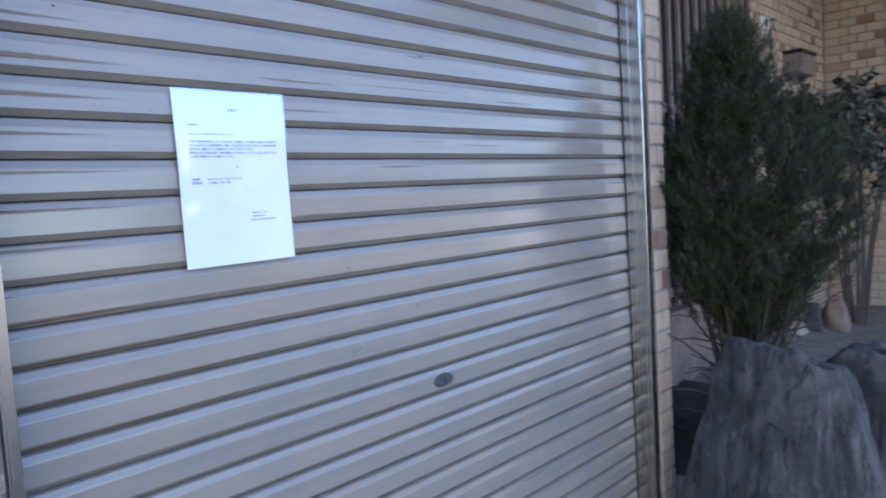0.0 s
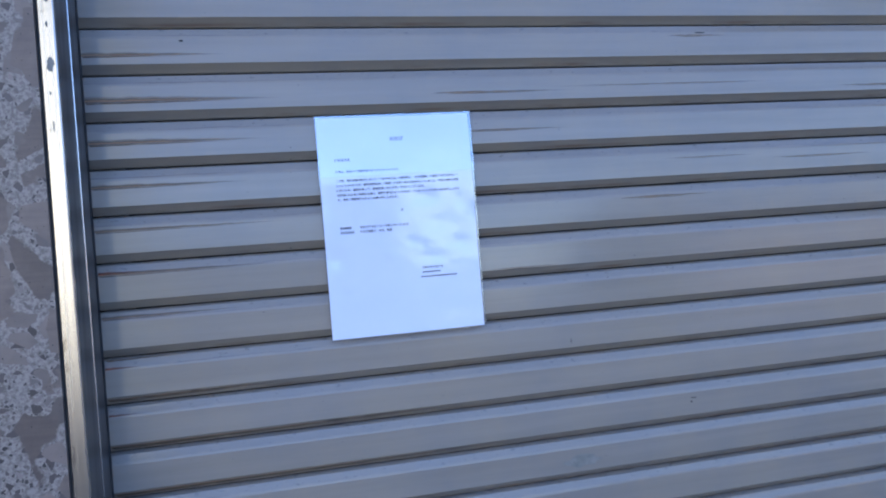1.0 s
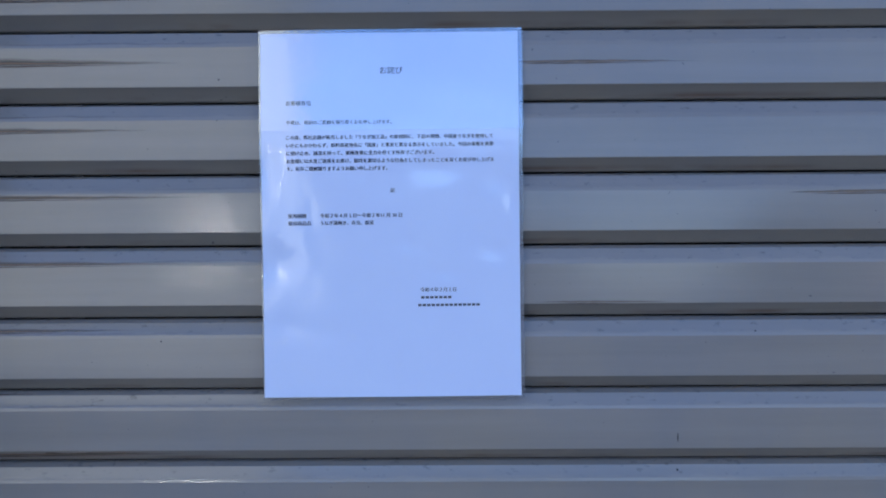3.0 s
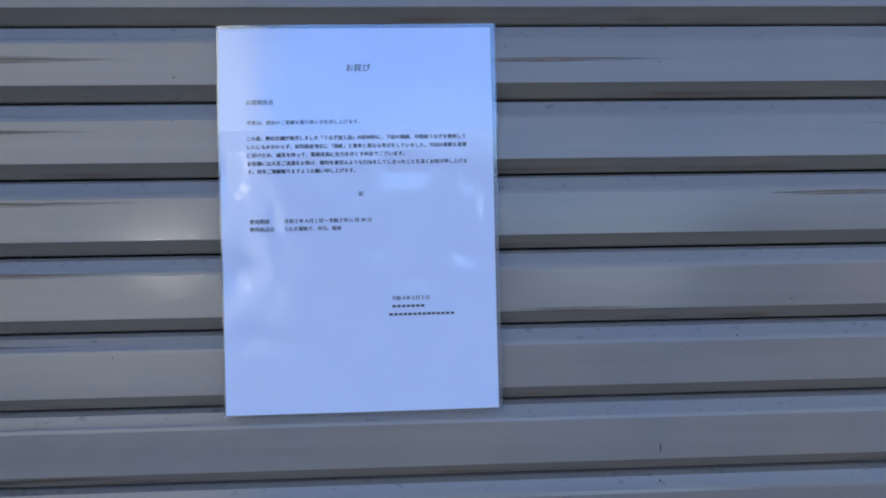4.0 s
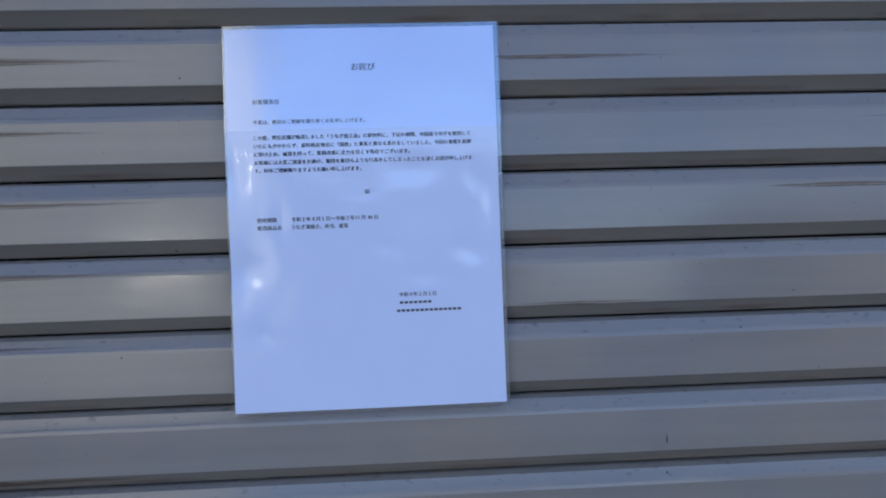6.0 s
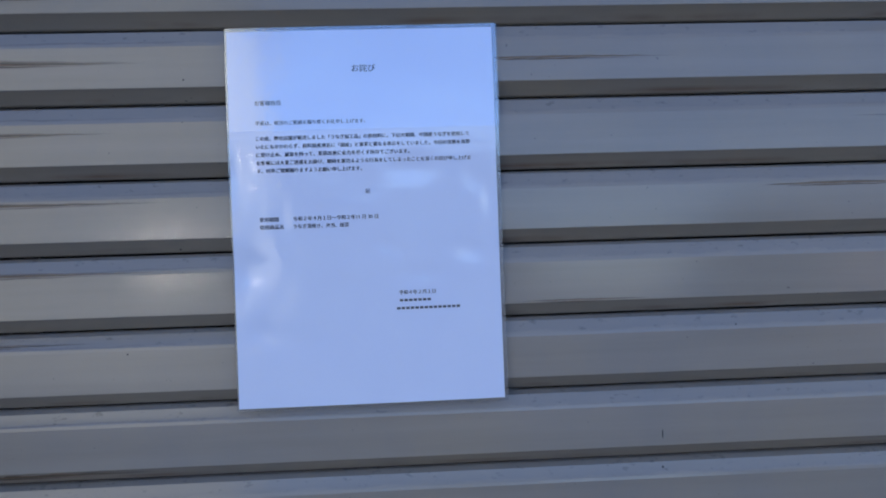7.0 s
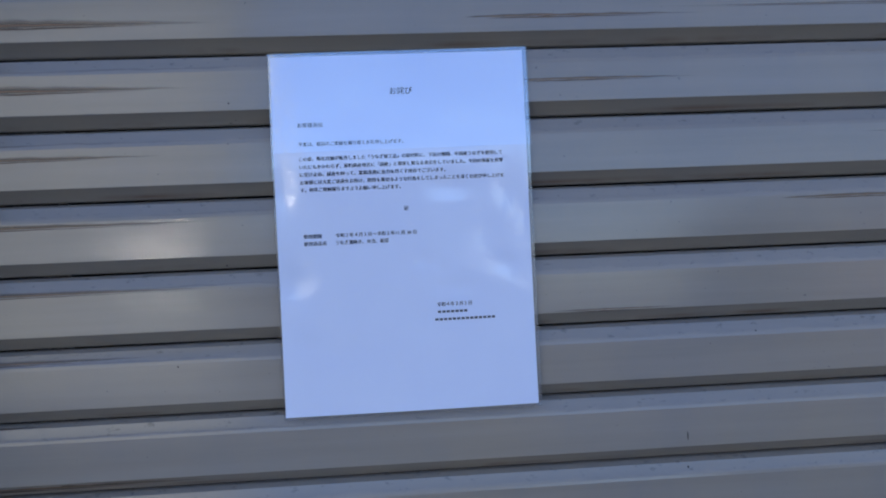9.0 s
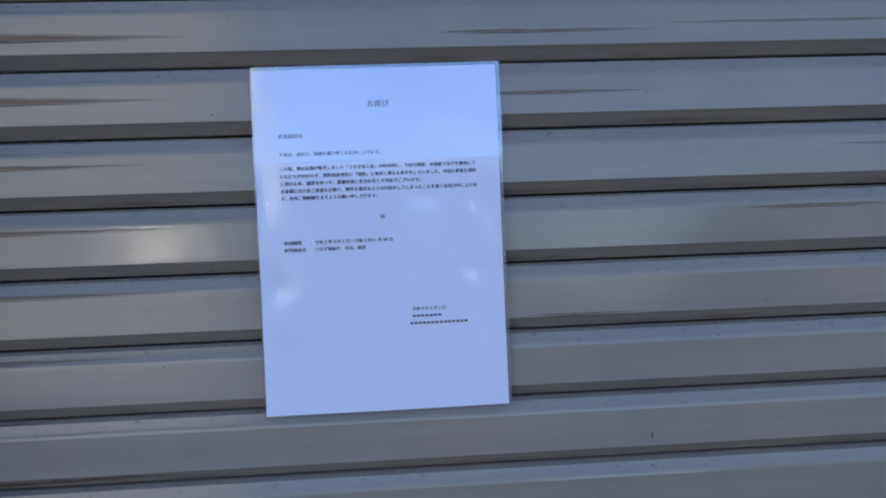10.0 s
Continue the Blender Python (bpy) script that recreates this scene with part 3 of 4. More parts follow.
for dx, z, w, h in ((0.008, 1.645, 0.008, 0.018), (0.009, 1.690, 0.003, 0.008), (0.010, 1.612, 0.002, 0.005), (0.009, 1.575, 0.002, 0.014), (0.008, 1.72, 0.006, 0.010)):
    residue(dx, z, w, h)


# ---------------------------------------------------------------- notice
PW, PH = 0.210, 0.297
TL = Vector((-0.1050, 0, 1.5902))
RIGHT = Vector((0.2100, 0, 0.0012)).normalized()
DOWN = Vector((0.0016, 0, -0.2970)).normalized()


def sheet_point(u, v, lift=0.0):
    """A place on the sheet, u to the right and v down, in metres from its upper left corner."""
    s = TL + RIGHT * u + DOWN * v
    a, b = u / PW, v / PH
    # the top leans back to the shutter and folds forward along a crease
    crease = 0.090 - 0.010 * a
    y = -0.0042 - 0.0028 * min(1.0, max(0.0, v) / crease)
    y -= 0.0009 * math.sin(5.0 * b + 1.5 * a) + 0.0007 * math.sin(5.0 * a - 2.0 * b + 0.6) + 0.0020 * max(0.0, b - 0.72) ** 1.2 * 3.0 * (1.0 - 0.5 * a)
    for du, dv, ru, rv, depth in DENTS:
        y += depth * math.exp(-((u - du) / ru) ** 2 - ((v - dv) / rv) ** 2)
    return Vector((s.x, min(y, -0.0030) - lift, s.z))


# shallow dents and blisters in the laminate: place, half-widths, depth
DENTS = [
    (0.012, 0.188, 0.015, 0.015, 0.0018), (0.006, 0.112, 0.009, 0.020, 0.0009), (0.040, 0.148, 0.004, 0.013, 0.0004),
    (0.118, 0.172, 0.007, 0.006, 0.0007), (0.140, 0.112, 0.016, 0.010, 0.0009), (0.188, 0.178, 0.010, 0.007, 0.0007),
    (0.146, 0.196, 0.016, 0.006, 0.0006), (0.050, 0.245, 0.022, 0.012, 0.0006), (0.205, 0.135, 0.006, 0.014, 0.0006),
    (0.070, 0.050, 0.020, 0.014, 0.0004), (0.160, 0.040, 0.024, 0.016, -0.0004), (0.090, 0.190, 0.010, 0.008, -0.0005),
    (0.020, 0.238, 0.010, 0.008, 0.0006), (0.192, 0.118, 0.009, 0.012, 0.0006), (0.132, 0.178, 0.005, 0.005, 0.0005),
]


def grid_sheet(u0, u1, v0, v1, lift, nu=24, nv=34, thick=0.00025):
    bm = bmesh.new()
    for back in (0, 1):
        vs = [[bm.verts.new(sheet_point(u0 + (u1 - u0) * i / nu, v0 + (v1 - v0) * j / nv, lift - back * thick)) for i in range(nu + 1)] for j in range(nv + 1)]
        for j in range(nv):
            for i in range(nu):
                q = (vs[j][i], vs[j + 1][i], vs[j + 1][i + 1], vs[j][i + 1])
                bm.faces.new(q if not back else q[::-1])
        if back == 0:
            front = vs
    ring = lambda g: [g[0][i] for i in range(nu)] + [g[j][nu] for j in range(nv)] + [g[nv][i] for i in range(nu, 0, -1)] + [g[j][0] for j in range(nv, 0, -1)]
    a, b = ring(front), ring(vs)
    for i in range(len(a)):
        j = (i + 1) % len(a)
        bm.faces.new((a[i], a[j], b[j], b[i]))
    return bm


NOTICE = thing("notice", "laminated white paper notice with printed lines taped to the shutter", "notice", (0, 0, 0))
part("paper", grid_sheet(0, PW, 0, PH, 0.0, 70, 99), M_PAPER, NOTICE, "white printed sheet", True)
E_, EL = 0.0030, 0.0014
for u0, u1, v0, v1 in ((-EL, PW + E_, -E_, 0.0), (-EL, PW + E_, PH, PH + 0.0022), (-EL, 0.0, 0.0, PH), (PW, PW + E_, 0.0, PH)):
    part("film_edge", grid_sheet(u0, u1, v0, v1, 0.0001, 12 if u1 - u0 > 0.1 else 2, 16 if v1 - v0 > 0.1 else 2, 0.0004), M_FILM, NOTICE, "clear plastic laminating edge", True)


part("film_strip", grid_sheet(-EL, PW + 0.0040, -E_ + 0.0006, 0.0795, 0.0007, 40, 16, 0.0003), M_STRIP, NOTICE, "clear film strip over the top of the sheet", True)


def print_line(text, u, v, width, height):
    """One printed line, its left end at u and its middle at v, set out to the given width."""
    cu = bpy.data.curves.new("printed_line", "FONT")
    cu.body = text
    cu.size = 1.0
    cu.resolution_u = 2
    tmp = new("printed_line", cu)
    bpy.context.view_layer.update()
    me = bpy.data.meshes.new_from_object(tmp.evaluated_get(bpy.context.evaluated_depsgraph_get()))
    bpy.data.objects.remove(tmp)
    co = np.array([v_.co[:] for v_ in me.vertices])
    if len(co) == 0:
        return
    x0, x1 = co[:, 0].min(), co[:, 0].max()
    mid = 0.38
    sx = width / (x1 - x0)
    # struck twice, a hair apart, for the weight of the print
    verts, faces = [], []
    for du, lift in ((0.0, 0.00022), (0.00016, 0.00027)):
        base = len(verts)
        verts.extend(sheet_point(u + du + (x - x0) * sx, v - (y - mid) * sx, lift) for x, y, _ in co)
        faces.extend([base + i for i in p.vertices] for p in me.polygons)
    bpy.data.meshes.remove(me)
    me = bpy.data.meshes.new("printed_line")
    me.from_pydata(verts, [], faces)
    me.materials.append(M_INK)
    ob = new("printed_line", me)
    ob.parent = NOTICE


LINES = [
    ("お詫び", 97.5, 31.0, 18.5), ("お客様各位", 20.7, 57.2, 20.6), ("平素は、格別のご愛顧を賜り厚くお礼申し上げます。", 20.8, 73.0, 86.0),
    ("この度、弊社店舗が販売しました「うなぎ加工品」の原材料に、下記の期間、中国産うなぎを使用して", 20.8, 85.2, 168.0),
    ("いたにもかかわらず、原料原産地名に「国産」と事実と異なる表示をしていました。今回の事態を真摯", 20.8, 91.7, 168.5),
    ("に受け止め、誠意を持って、業務改善に全力を尽くす所存でございます。", 20.8, 98.0, 120.0),
    ("お客様には大変ご迷惑をお掛け、期待を裏切るような行為をしてしまったことを深くお詫び申し上げま", 20.8, 104.4, 168.5),
    ("す。何卒ご理解賜りますようお願い申し上げます。", 20.8, 110.6, 82.0), ("記", 105.0, 128.7, 3.5),
    ("使用期間", 21.3, 148.8, 14.8), ("令和２年４月１日～令和２年11 月 30 日", 47.6, 148.8, 66.5),
    ("使用商品名", 21.3, 154.8, 18.5), ("うなぎ蒲焼き、弁当、総菜", 47.6, 154.8, 43.5), ("令和４年２月１日", 128.5, 210.0, 29.0),
]
for text, u, v, width in LINES:
    print_line(text, u / 1000, v / 1000, width / 1000, 0.0035)


def print_bar(u0, u1, v, h):
    part("printed_bar", grid_sheet(u0 / 1000, u1 / 1000, (v - h / 2) / 1000, (v + h / 2) / 1000, 0.0002, 2, 1, 0.0001), M_INK_PALE, NOTICE, "printed line of small characters")


for i in range(7):
    print_bar(129.0 + i * 3.65, 129.0 + i * 3.65 + 2.8, 216.3, 1.9)
for i in range(14):
    print_bar(126.5 + i * 3.65, 126.5 + i * 3.65 + 2.8, 222.6, 1.9)

# ---------------------------------------------------------------- garden: raised bed, walls behind
BED = 0.43
WALL_Y, WALL_X = 0.40, 5.03
BOX_Z0, BOX_Z1, PLATE_Z = 2.03, 2.16, 2.31


def uneven_ground():
    bm = bmesh.new()
    nx, ny = 60, 40
    x0, x1, y0, y1 = 1.488, WALL_X, -1.3, WALL_Y
    vs = []
    for j in range(ny + 1):
        for i in range(nx + 1):
            x, y = x0 + (x1 - x0) * i / nx, y0 + (y1 - y0) * j / ny
            z = BED + 0.05 * noise.noise((x * 1.7, y * 1.7, 0)) + 0.014 * noise.noise((x * 9, y * 9, 3))
            vs.append(bm.verts.new((x, y, z)))
    for j in range(ny):
        for i in range(nx):
            a = j * (nx + 1) + i
            bm.faces.new((vs[a], vs[a + 1], vs[a + nx + 2], vs[a + nx + 1]))
    ret = bmesh.ops.extrude_face_region(bm, geom=bm.faces[:])
    for v in ret["geom"]:
        if isinstance(v, bmesh.types.BMVert):
            v.co.z = 0.0
    bmesh.ops.recalc_face_normals(bm, faces=bm.faces[:])
    return bm


setting("ground_bed", uneven_ground(), M_SOIL, "raised bed of dry pale soil beside the shop", "ground", True)
pier = setting("wall_pier", box_bm(XR + 0.0325, 1.474, FRONT - 0.003, 0.36, 0.0, 2.75), M_MORTAR, "narrow pier of buff bricks beside the shutter rail")
back = setting("wall_back", box_bm(3.60, WALL_X + 0.003, WALL_Y + 0.004, 0.618, 0.0, 2.895), M_MORTAR, "buff brick wall behind the garden")
side = setting("wall_side", box_bm(WALL_X + 0.004, WALL_X + 0.3, -1.4, 0.618, 0.0, 2.895), M_MORTAR, "buff brick wall closing the garden")
setting("wall_recess", box_bm(1.486, 3.60, 0.56, 0.618, 0.0, 2.955), M_DARK, "near-black wall, its colour standing in for shade behind the louvre screen")
setting("wall_plinth", box_bm(1.486, 3.60, WALL_Y - 0.03, WALL_Y + 0.10, 0.0, 0.78, 0.006), M_ROCK_BROWN, "low concrete plinth under the louvre screen")
setting("wall_over_garden", box_bm(1.486, 9.0, 0.30, 0.618, 2.96, EAVE), M_RENDER, "plain beige rendered wall over the garden, unseen, added to block the sun")

# sheet for litter and for the shade under the shrubs, both in its colour
def litter():
    bm = bmesh.new()
    bmesh.ops.create_grid(bm, x_segments=30, y_segments=30, size=0.5)
    for v in bm.verts:
        x, y = 2.02 + v.co.x * 1.06, -0.45 + v.co.y * 1.66
        v.co = (x, y, BED + 0.05 * noise.noise((x * 1.7, y * 1.7, 0)) + 0.016 + 0.03 * abs(noise.noise((x * 14, y * 14, 7))))
    bmesh.ops.solidify(bm, geom=bm.faces[:], thickness=0.03)
    return bm


setting("ground_litter", litter(), M_LITTER_AND_SHADE, "leaf litter under the shrubs with their shade put into its dark colour", "ground", True)
# both roofs lie out of view; their reach is set to dim the garden
setting("ceiling_canopy", box_bm(1.486, 5.6, -1.0, 0.298, 2.90, 2.998, 0.01), M_FENCE, "dark brown canopy over the garden corner, unseen, cutting its skylight", "ceiling")
setting("ceiling_eave", box_bm(3.0, 5.6, -2.6, -1.002, 2.90, 2.998, 0.01), M_FENCE, "dark brown eave along the side wall, unseen, extended to dim the garden", "ceiling")


# ---------------------------------------------------------------- garden things
def build_louvre():
    lv = thing("louvre_screen", "dark brown upright louvre screen beside the brick wall", "fence", (0, 0, 0))
    n = 21
    for i in range(n):
        x = 1.53 + i * 0.102
        bm = box_bm(-0.011, 0.011, -0.011, 0.011, 0.802, 2.895, 0.003, 1)
        ob = part("slat", bm, M_FENCE, lv) if i == 0 else new("slat", lv.children[0].data)
        ob.parent = lv
        ob.matrix_basis = pose(x, WALL_Y, 0, 0, 0, 6 + 2 * math.sin(i * 2.3))
    for z in (0.86, 1.75, 2.75):
        part("rail", box_bm(1.47, 3.595, WALL_Y + 0.014, WALL_Y + 0.040, z - 0.02, z + 0.02, 0.002, 1), M_FENCE, lv)
    return lv


build_louvre()


def build_rock(name, at, size, label, material, seed, rough=1.0, sub=5, turn=0.0):
    """A quarried-looking boulder: a ball cut by many planes, then worn, fissured and set on its flat foot."""
    bm = bmesh.new()
    bmesh.ops.create_icosphere(bm, subdivisions=sub, radius=1.0)
    rnd = random.Random(int(seed * 10))
    cuts = [(Vector((0.1, 0.0, 1.0)).normalized(), 0.74), (Vector((0.0, -1.0, 0.12)).normalized(), 0.66), (Vector((-1.0, -0.35, 0.34)).normalized(), 0.70), (Vector((0.9, -0.5, 0.25)).normalized(), 0.72)]
    for i in range(13):
        n = Vector((rnd.gauss(0, 1), rnd.gauss(0, 1), rnd.gauss(0, 0.6))).normalized()
        cuts.append((n, rnd.uniform(0.70, 0.90)))
    off = Vector((seed * 3.1, seed * 1.7, seed * 2.3))
    for v in bm.verts:
        d = v.co.normalized()
        r = 1.0
        for n, h in cuts:
            dn = d.dot(n)
            if dn > 0.05:
                r = min(r, h / dn)
        r *= 1.0 + rough * (0.05 * noise.noise(d * 2.2 + off) + 0.03 * noise.noise(d * 5 + off))
        s = Vector((d.x * 7.0 + d.z * 1.2, d.y * 7.0, d.z * 1.3)) + off + noise.noise(d * 3 + off) * Vector((0.6, 0.6, 0.2))
        r += rough * 0.020 * noise.noise(s)
        r -= rough * 0.030 * max(0.0, 1.0 - abs(noise.noise(s * 0.6 + Vector((5, 1, 2)))) / 0.045)
        r += rough * (0.010 * noise.noise(d * 14 + off) + 0.005 * noise.noise(d * 31 + off))
        flare = 1.0 + 0.30 * max(0.0, 0.45 - d.z)
        v.co = Vector((d.x * size[0] * r * flare, d.y * size[1] * r * flare, d.z * size[2] * r))
        v.co.z = max(v.co.z, -size[2] * 0.62) + size[2] * 0.62
    ob = new(name, mesh_of(name, bm, material, True))
    ob.matrix_basis = pose(*at, 0, 0, turn)
    return tagged(ob, label, "rock")


build_rock("boulder", (1.44, -0.46, -0.005), (0.29, 0.25, 0.655), "large blue-grey furrowed garden boulder on the paving", M_ROCK, 2.0, 1.15, 6, -47)
build_rock("boulder", (1.95, -0.62, -0.005), (0.40, 0.25, 0.585), "broad dark blue-grey boulder beside the large one", M_ROCK, 7.0, 1.15, 6, -40)
build_rock("stone", (4.08, 0.10, BED - 0.04), (0.10, 0.08, 0.17), "brown upright stone standing in the garden bed", M_ROCK_BROWN, 4.0, 0.8, 4)
build_rock("stone", (3.96, 0.20, BED - 0.04), (0.08, 0.06, 0.16), "dark upright stone standing in the garden bed", M_ROCK, 5.0, 0.8, 4)
build_rock("stone", (3.78, 0.25, BED - 0.04), (0.13, 0.08, 0.09), "pale rounded stone lying in the garden bed", M_ROCK_PALE, 9.0, 0.8, 4)


def foliage(name, tufts, material, parent, label=""):
    verts, faces = [], []
    for pts, quads in tufts:
        base = len(verts)
        verts.extend(pts)
        faces.extend([tuple(base + i for i in q) for q in quads])
    me = bpy.data.meshes.new(name)
    me.from_pydata([tuple(v) for v in verts], [], faces)
    me.materials.append(material)
    ob = new(name, me)
    ob.parent = parent
    tagged(ob, label, "", "", "stuff")
    return ob


def blade(base, d, length, width, rnd, curl=0.15):
    """A narrow pointed spray of two bent quads."""
    d = d.normalized()
    s = d.cross(Vector((rnd.uniform(-1, 1), rnd.uniform(-1, 1), rnd.uniform(-1, 1)))).normalized() * width
    up = Vector((0, 0, curl * length))
    m = base + d * length * 0.5 + up * 0.4
    t = base + d * length + up
    return [base - s * 0.3, base + s * 0.3, m + s, m - s, t], [(0, 1, 2, 3), (3, 2, 4)]


def build_conifer():
    cx, cy = 1.735, -0.235
    ob = thing("conifer_shrub", "dense dark green upright conifer shrub behind the boulder", "shrub", (cx, cy, BED))
    rnd = random.Random(11)
    z0, z1 = 0.47, 1.485
    bm = bmesh.new()
    for i in range(44):
        a = 2 * math.pi * i / 44 + rnd.uniform(-0.3, 0.3)
        sp = rnd.uniform(0.05, 0.19)
        pts = [(0.03 * math.cos(a), 0.03 * math.sin(a), -0.06)]
        for f in (0.3, 0.6, 1.0):
            pts.append((sp * f * math.cos(a) + rnd.uniform(-0.02, 0.02), sp * f * math.sin(a) + rnd.uniform(-0.02, 0.02), f * rnd.uniform(0.48, 0.68)))
        tube_bm(bm, pts, [0.008, 0.006, 0.0045, 0.0025], 6)
    for i in range(60):
        a = rnd.uniform(0, 2 * math.pi)
        r = rnd.uniform(0.05, 0.2)
        b = Vector((r * math.cos(a), r * math.sin(a), rnd.uniform(0.15, 0.55)))
        d = Vector((math.cos(a), math.sin(a), rnd.uniform(-0.1, 0.7))) * rnd.uniform(0.08, 0.2)
        tube_bm(bm, [b, b + d * 0.5 + Vector((0, 0, 0.01)), b + d], [0.004, 0.003, 0.0015], 4)
    part("trunk", bm, M_BARK, ob, "several thin grey-brown stems")

    fs = (0.0, 0.12, 0.28, 0.45, 0.62, 0.74, 0.80, 0.88, 0.95, 1.0)
    ws = (0.24, 0.62, 0.95, 1.0, 0.88, 0.66, 0.40, 0.33, 0.23, 0.05)
    lean = Vector((-0.50, 0.86, 0)) * 0.05

    def radius(z, a):
        prof = 0.282 * float(np.interp((z - z0) / (z1 - z0), fs, ws))
        lump = 1.0 + 0.34 * noise.noise((math.cos(a) * 1.5 + 4, math.sin(a) * 1.5, z * 4.2)) + 0.16 * noise.noise((math.cos(a) * 4, math.sin(a) * 4, z * 8))
        side = 1.0 + 0.02 * math.cos(a + 1.05) * min(1.0, max(0.0, (z1 - z - 0.18) / 0.12))
        return max(0.012, prof * lump * side)

    def spray(c, axis, count):
        ln = rnd.uniform(0.045, 0.085)
        for k in range(count):
            f = rnd.random()
            b = c + axis * ln * (f - 0.5) + Vector((rnd.gauss(0, 0.006), rnd.gauss(0, 0.006), rnd.gauss(0, 0.004)))
            side = Vector((rnd.uniform(-1, 1), rnd.uniform(-1, 1), rnd.uniform(-0.5, 0.6))).normalized()
            tufts.append(blade(b, axis * 0.9 + side * (1.0 - 0.5 * f), rnd.uniform(0.012, 0.025), rnd.uniform(0.0006, 0.0012), rnd))

    tufts = []
    for i in range(340):
        # one branch end: a plume of sprays with dark hollows round it
        z = z0 + (z1 - z0) * ((i + rnd.random()) / 340) ** 0.95
        a = i * 2.39996 + rnd.uniform(-0.35, 0.35)
        top = lean * min(1.0, max(0.0, ((z - z0) / (z1 - z0) - 0.66) / 0.14))
        out = Vector((math.cos(a), math.sin(a), 0))
        reach = radius(z, a) * rnd.uniform(0.80, 1.06)
        tip = out * reach + top + Vector((0, 0, z))
        grow = (out * rnd.uniform(0.5, 1.0) + Vector((rnd.uniform(-0.2, 0.2), rnd.uniform(-0.2, 0.2), 1.0))).normalized()
        size = rnd.uniform(0.020, 0.036) * (0.6 if reach < 0.07 else 1.0)
        for k in range(9):
            c = tip - grow * rnd.uniform(-0.01, 0.09) + Vector((rnd.gauss(0, size), rnd.gauss(0, size), rnd.gauss(0, size)))
            axis = (grow + Vector((rnd.uniform(-0.5, 0.5), rnd.uniform(-0.5, 0.5), rnd.uniform(-0.3, 0.3)))).normalized()
            spray(c, axis, 62)
    for i in range(700):
        z = z0 + (z1 - z0) * rnd.random()
        a = rnd.uniform(0, 2 * math.pi)
        r = radius(z, a) * rnd.uniform(0.1, 0.78)
        top = lean * min(1.0, max(0.0, ((z - z0) / (z1 - z0) - 0.66) / 0.14))
        c = Vector((r * math.cos(a), r * math.sin(a), z)) + top
        spray(c, Vector((math.cos(a) * 0.5, math.sin(a) * 0.5, 1.0)).normalized(), 46)
    foliage("crown", tufts, M_CONIFER, ob, "dense green needle sprays")
    return ob


build_conifer()


def build_leafy():
    cx, cy = 4.26, 0.03
    ob = thing("leafy_shrub", "thin leggy shrub with grey-green leaves and bare stems", "shrub", (cx, cy, BED))
    rnd = random.Random(4)
    bm = bmesh.new()
    tips = []
    for i in range(10):
        a = 2 * math.pi * i / 10 + rnd.uniform(-0.4, 0.4)
        sp = rnd.uniform(0.18, 0.52)
        pts = [Vector((0.04 * math.cos(a), 0.04 * math.sin(a), -0.05))]
        for f in (0.35, 0.7, 1.0):
            pts.append(Vector((sp * f * math.cos(a) + rnd.uniform(-0.03, 0.03), 0.55 * sp * f * math.sin(a) + rnd.uniform(-0.03, 0.03), f * rnd.uniform(1.2, 1.52))))
        tube_bm(bm, pts, [0.011, 0.009, 0.007, 0.003], 6)
        for k in range(8):
            b = pts[2].lerp(pts[3], rnd.random())
            d = Vector((rnd.uniform(-1, 1), rnd.uniform(-1, 1), rnd.uniform(-0.3, 0.8))).normalized() * rnd.uniform(0.08, 0.2)
            tube_bm(bm, [b, b + d * 0.5, b + d], [0.004, 0.003, 0.0015], 4)
            tips.append((b, d))
    part("stem", bm, M_BARK, ob, "thin dark bare stems")
    for i in range(20):
        bm = bmesh.new()
        b, d = tips[rnd.randrange(len(tips))]
        e = b + d
        for k in range(3):
            q = Vector((rnd.uniform(-1, 1), rnd.uniform(-1, 1), rnd.uniform(0, 1))).normalized() * rnd.uniform(0.03, 0.08)
            tube_bm(bm, [e, e + q], [0.0025, 0.0012], 4)
        part("dry_twig", bm, M_TWIG, ob, "pale dry twig")
    leaves = []
    for b, d in tips:
        for k in range(44):
            e = b + d * rnd.uniform(0.2, 1.3)
            q = Vector((rnd.uniform(-1, 1), rnd.uniform(-1, 1), rnd.uniform(-0.4, 0.7)))
            leaves.append(blade(e, q, rnd.uniform(0.040, 0.080), rnd.uniform(0.009, 0.018), rnd, -0.1))
    foliage("leaf", leaves, M_BROAD, ob, "small grey-green leaves")
    return ob


build_leafy()

# wall box and small white plate on the brick wall
wb = thing("wall_box", "dark brown metal box mounted on the brick wall", "box", (0, 0, 0))
part("body", box_bm(4.14, 4.42, WALL_Y - 0.115, WALL_Y - 0.005, BOX_Z0, BOX_Z1, 0.006), M_FENCE, wb)
part("lid", box_bm(4.13, 4.43, WALL_Y - 0.125, WALL_Y - 0.005, BOX_Z1 + 0.001, BOX_Z1 + 0.022, 0.004), M_DARK, wb, "dark overhanging lid")
wp = thing("wall_plate", "small white plate with a grey mark on the brick wall", "sign", (0, 0, 0))
part("panel", box_bm(3.74, 3.86, WALL_Y - 0.024, WALL_Y - 0.005, PLATE_Z - 0.035, PLATE_Z + 0.035, 0.003), M_PLATE, wp)
part("mark", box_bm(3.78, 3.82, WALL_Y - 0.0265, WALL_Y - 0.0242, PLATE_Z - 0.026, PLATE_Z + 0.026), M_LOCK, wp, "grey printed bar")


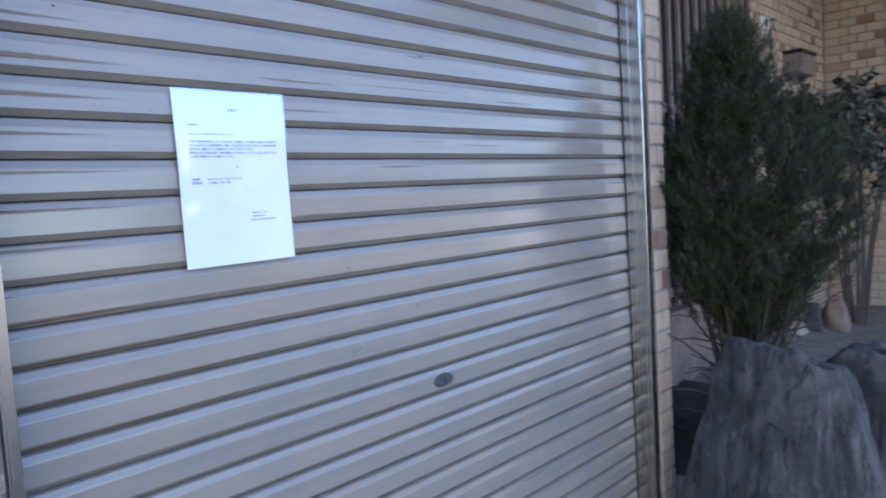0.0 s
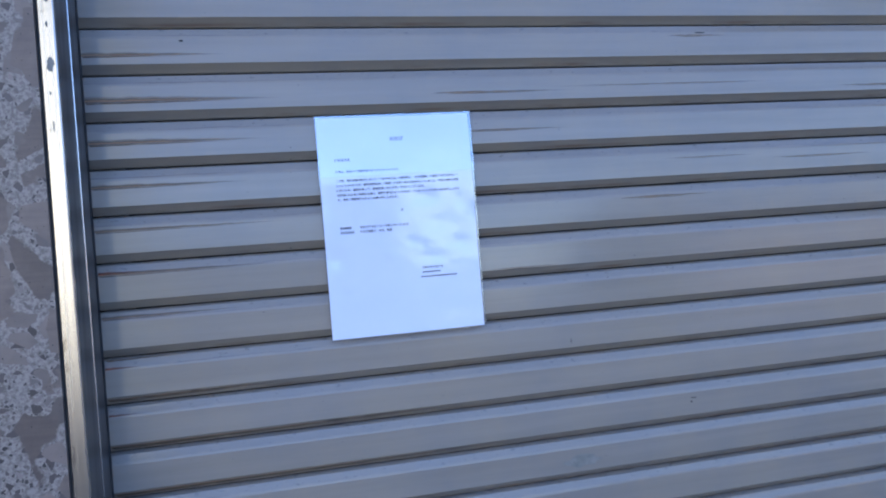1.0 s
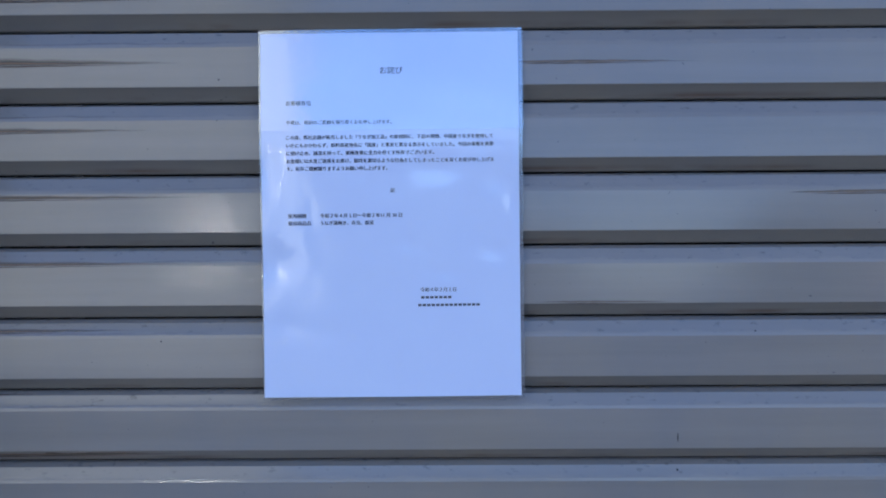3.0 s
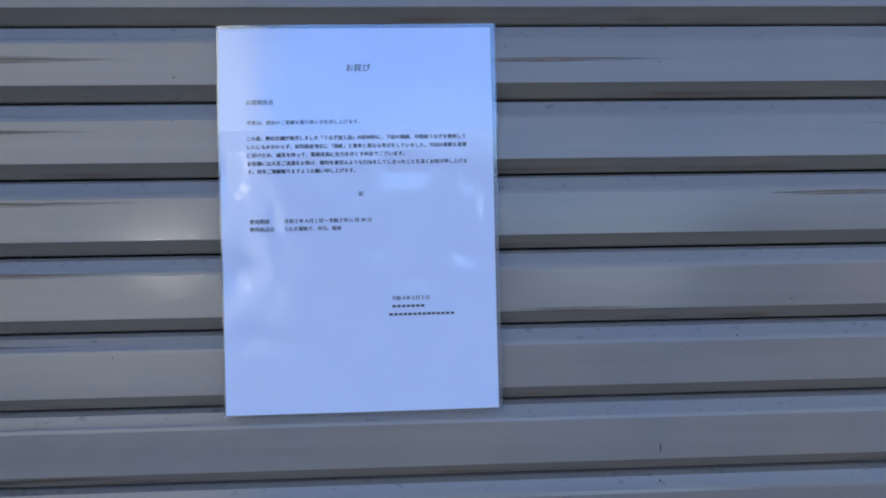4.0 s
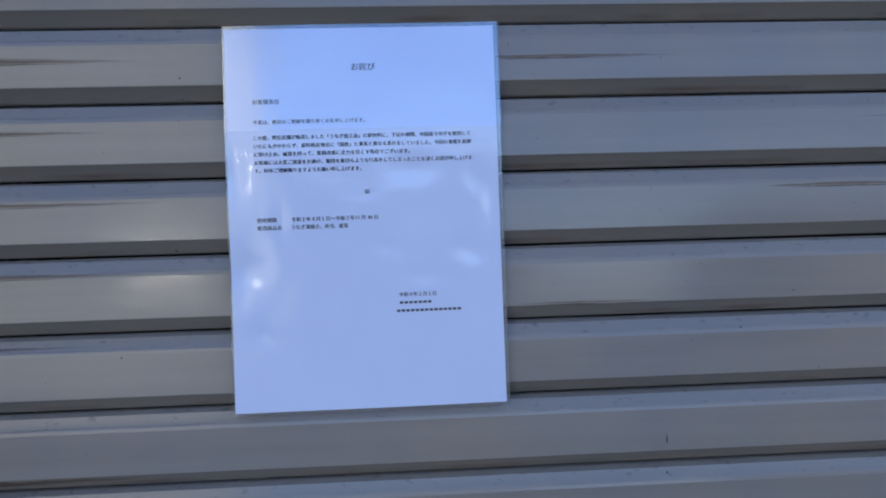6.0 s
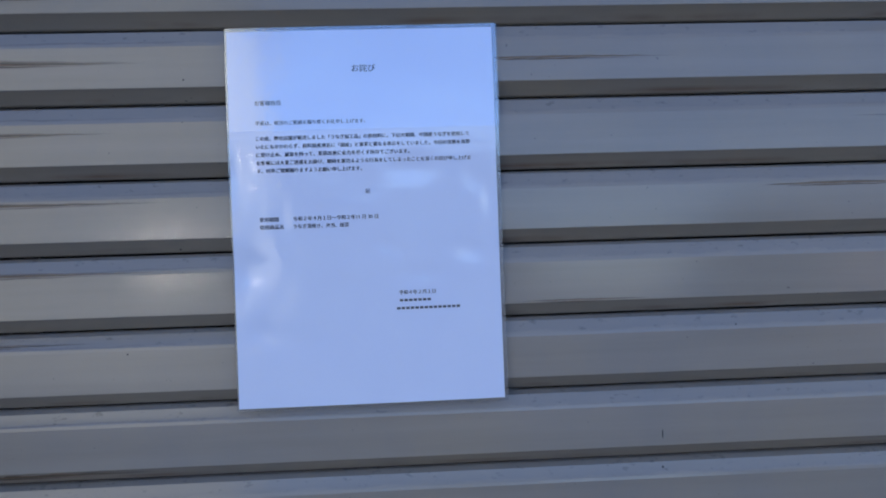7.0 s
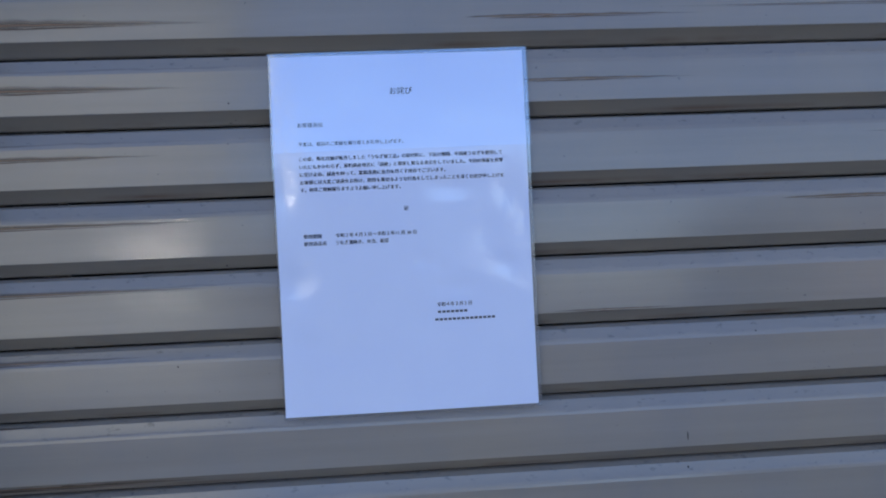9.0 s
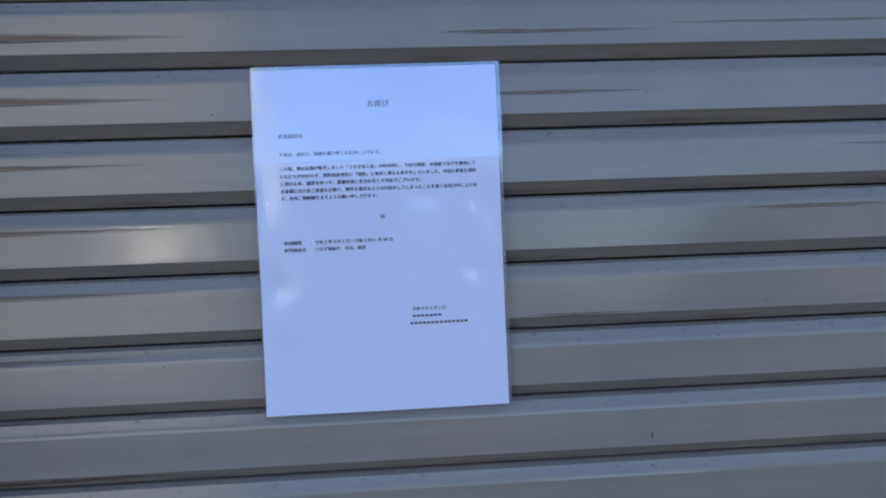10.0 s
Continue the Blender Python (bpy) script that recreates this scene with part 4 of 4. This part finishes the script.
# ---------------------------------------------------------------- street behind the camera
def build_house(x0, x1, y0, y1, h, roof, material, label):
    ob = thing("house", label, "house", ((x0 + x1) / 2, y1, 0))
    w, d = (x1 - x0) / 2, y1 - y0
    part("wall", box_bm(-w, w, -d, 0, 0, h), material, ob)
    part("roof", extrude_bm([(-d - 0.5, h + 0.003), (0.5, h + 0.003), (-d / 2, h + roof)], "x", -w - 0.4, w + 0.4), M_FARDARK, ob, "dark tiled roof")
    return ob


# unseen houses, added only for what the slats and film reflect
REFLECTED_HOUSE = build_house(-17.0, -3.2, -13.5, -12, 7.4, 1.0, M_CREAM, "added cream rendered house, unseen, brightening the left slats by reflection")
build_house(-30.0, -18.0, -31, -21, 3.4, 1.6, M_FAR, "added pale rendered house, unseen, there for reflections")
build_house(-9.5, 4.5, -33, -24, 3.0, 1.4, M_FARDARK, "added dark clad house, unseen, keeping reflections dark")
build_house(14.0, 26.0, -34, -22, 3.6, 1.8, M_TAN, "added tan rendered house, unseen, darkening the right-hand reflections")
build_house(27.2, 80.0, -34, -22, 3.2, 1.6, M_FAR, "added long pale rendered house, unseen, there for grazing reflections")
# added metal reflector, aimed so the slats mirror a warm sun glint
glint_plate = part("window_pane", box_bm(-0.145, 0.145, -0.008, 0.008, -0.145, 0.145), M_GLINT_REFLECTOR, REFLECTED_HOUSE, "added tilted metal plate whose sun glint shows in the slats")
glint_plate.matrix_basis = Matrix.Translation(Vector((-4.27, -11.86, 2.33)) - REFLECTED_HOUSE.location) @ Vector((0.338, 0.877, 0.341)).to_track_quat("Y", "Z").to_matrix().to_4x4()


# ---------------------------------------------------------------- bricks, last
BRICKS = {}


def brick_mesh(length, height, depth):
    key = (round(length, 4), round(height, 4))
    if key not in BRICKS:
        bm = box_bm(-length / 2, length / 2, 0.0, depth, -height / 2, height / 2)
        front = [e for e in bm.edges if all(v.co.y < 1e-5 for v in e.verts)]
        bmesh.ops.bevel(bm, geom=front, offset=0.0022, segments=1, affect="EDGES")
        BRICKS[key] = mesh_of("brick", bm, M_BRICK)
    return BRICKS[key]


def lay(parent, place, length, height=0.0565):
    ob = new("brick", brick_mesh(length, height, 0.012))
    ob.parent = parent
    ob.matrix_basis = place


ROW = 0.0658
rng = random.Random(5)
for r in range(0, 41):
    z = 0.03 + r * ROW
    y = FRONT - 0.0065 + rng.uniform(-0.0012, 0.0012)
    x0, x1 = XR + 0.0335, 1.476
    if r % 2:
        lay(pier, pose((x0 + x1) / 2, y, z), x1 - x0)
    else:
        m = x0 + (x1 - x0) * 0.52
        lay(pier, pose((x0 + m - 0.006) / 2, y, z), m - 0.006 - x0)
        lay(pier, pose((m + 0.004 + x1) / 2, y, z), x1 - m - 0.004)
L, ROW, HIGH = 0.098, 0.0605, 0.0515
for r in range(6, 47):
    z = 0.03 + r * ROW
    for i in range(-1, 14):
        a = max(3.605, 3.56 + i * (L + 0.009) + (r % 2) * 0.0565)
        b = min(WALL_X - 0.006, 3.56 + i * (L + 0.009) + (r % 2) * 0.0565 + L)
        if b - a > 0.03:
            lay(back, pose((a + b) / 2, WALL_Y - 0.004 + rng.uniform(-0.0015, 0.0015), z), round(b - a, 3), HIGH)
L2 = 0.098
for r in range(6, 47):
    z = 0.03 + r * ROW
    for i in range(0, 6):
        b = WALL_Y - 0.012 - i * (L2 + 0.009) - (r % 2) * 0.0565 + (0.0565 if i == 0 and r % 2 else 0)
        a = WALL_Y - 0.012 - i * (L2 + 0.009) - (r % 2) * 0.0565 - L2
        lay(side, pose(WALL_X - 0.006 + rng.uniform(-0.0015, 0.0015), (a + b) / 2, z, 0, 0, -90), round(b - a, 3), HIGH)
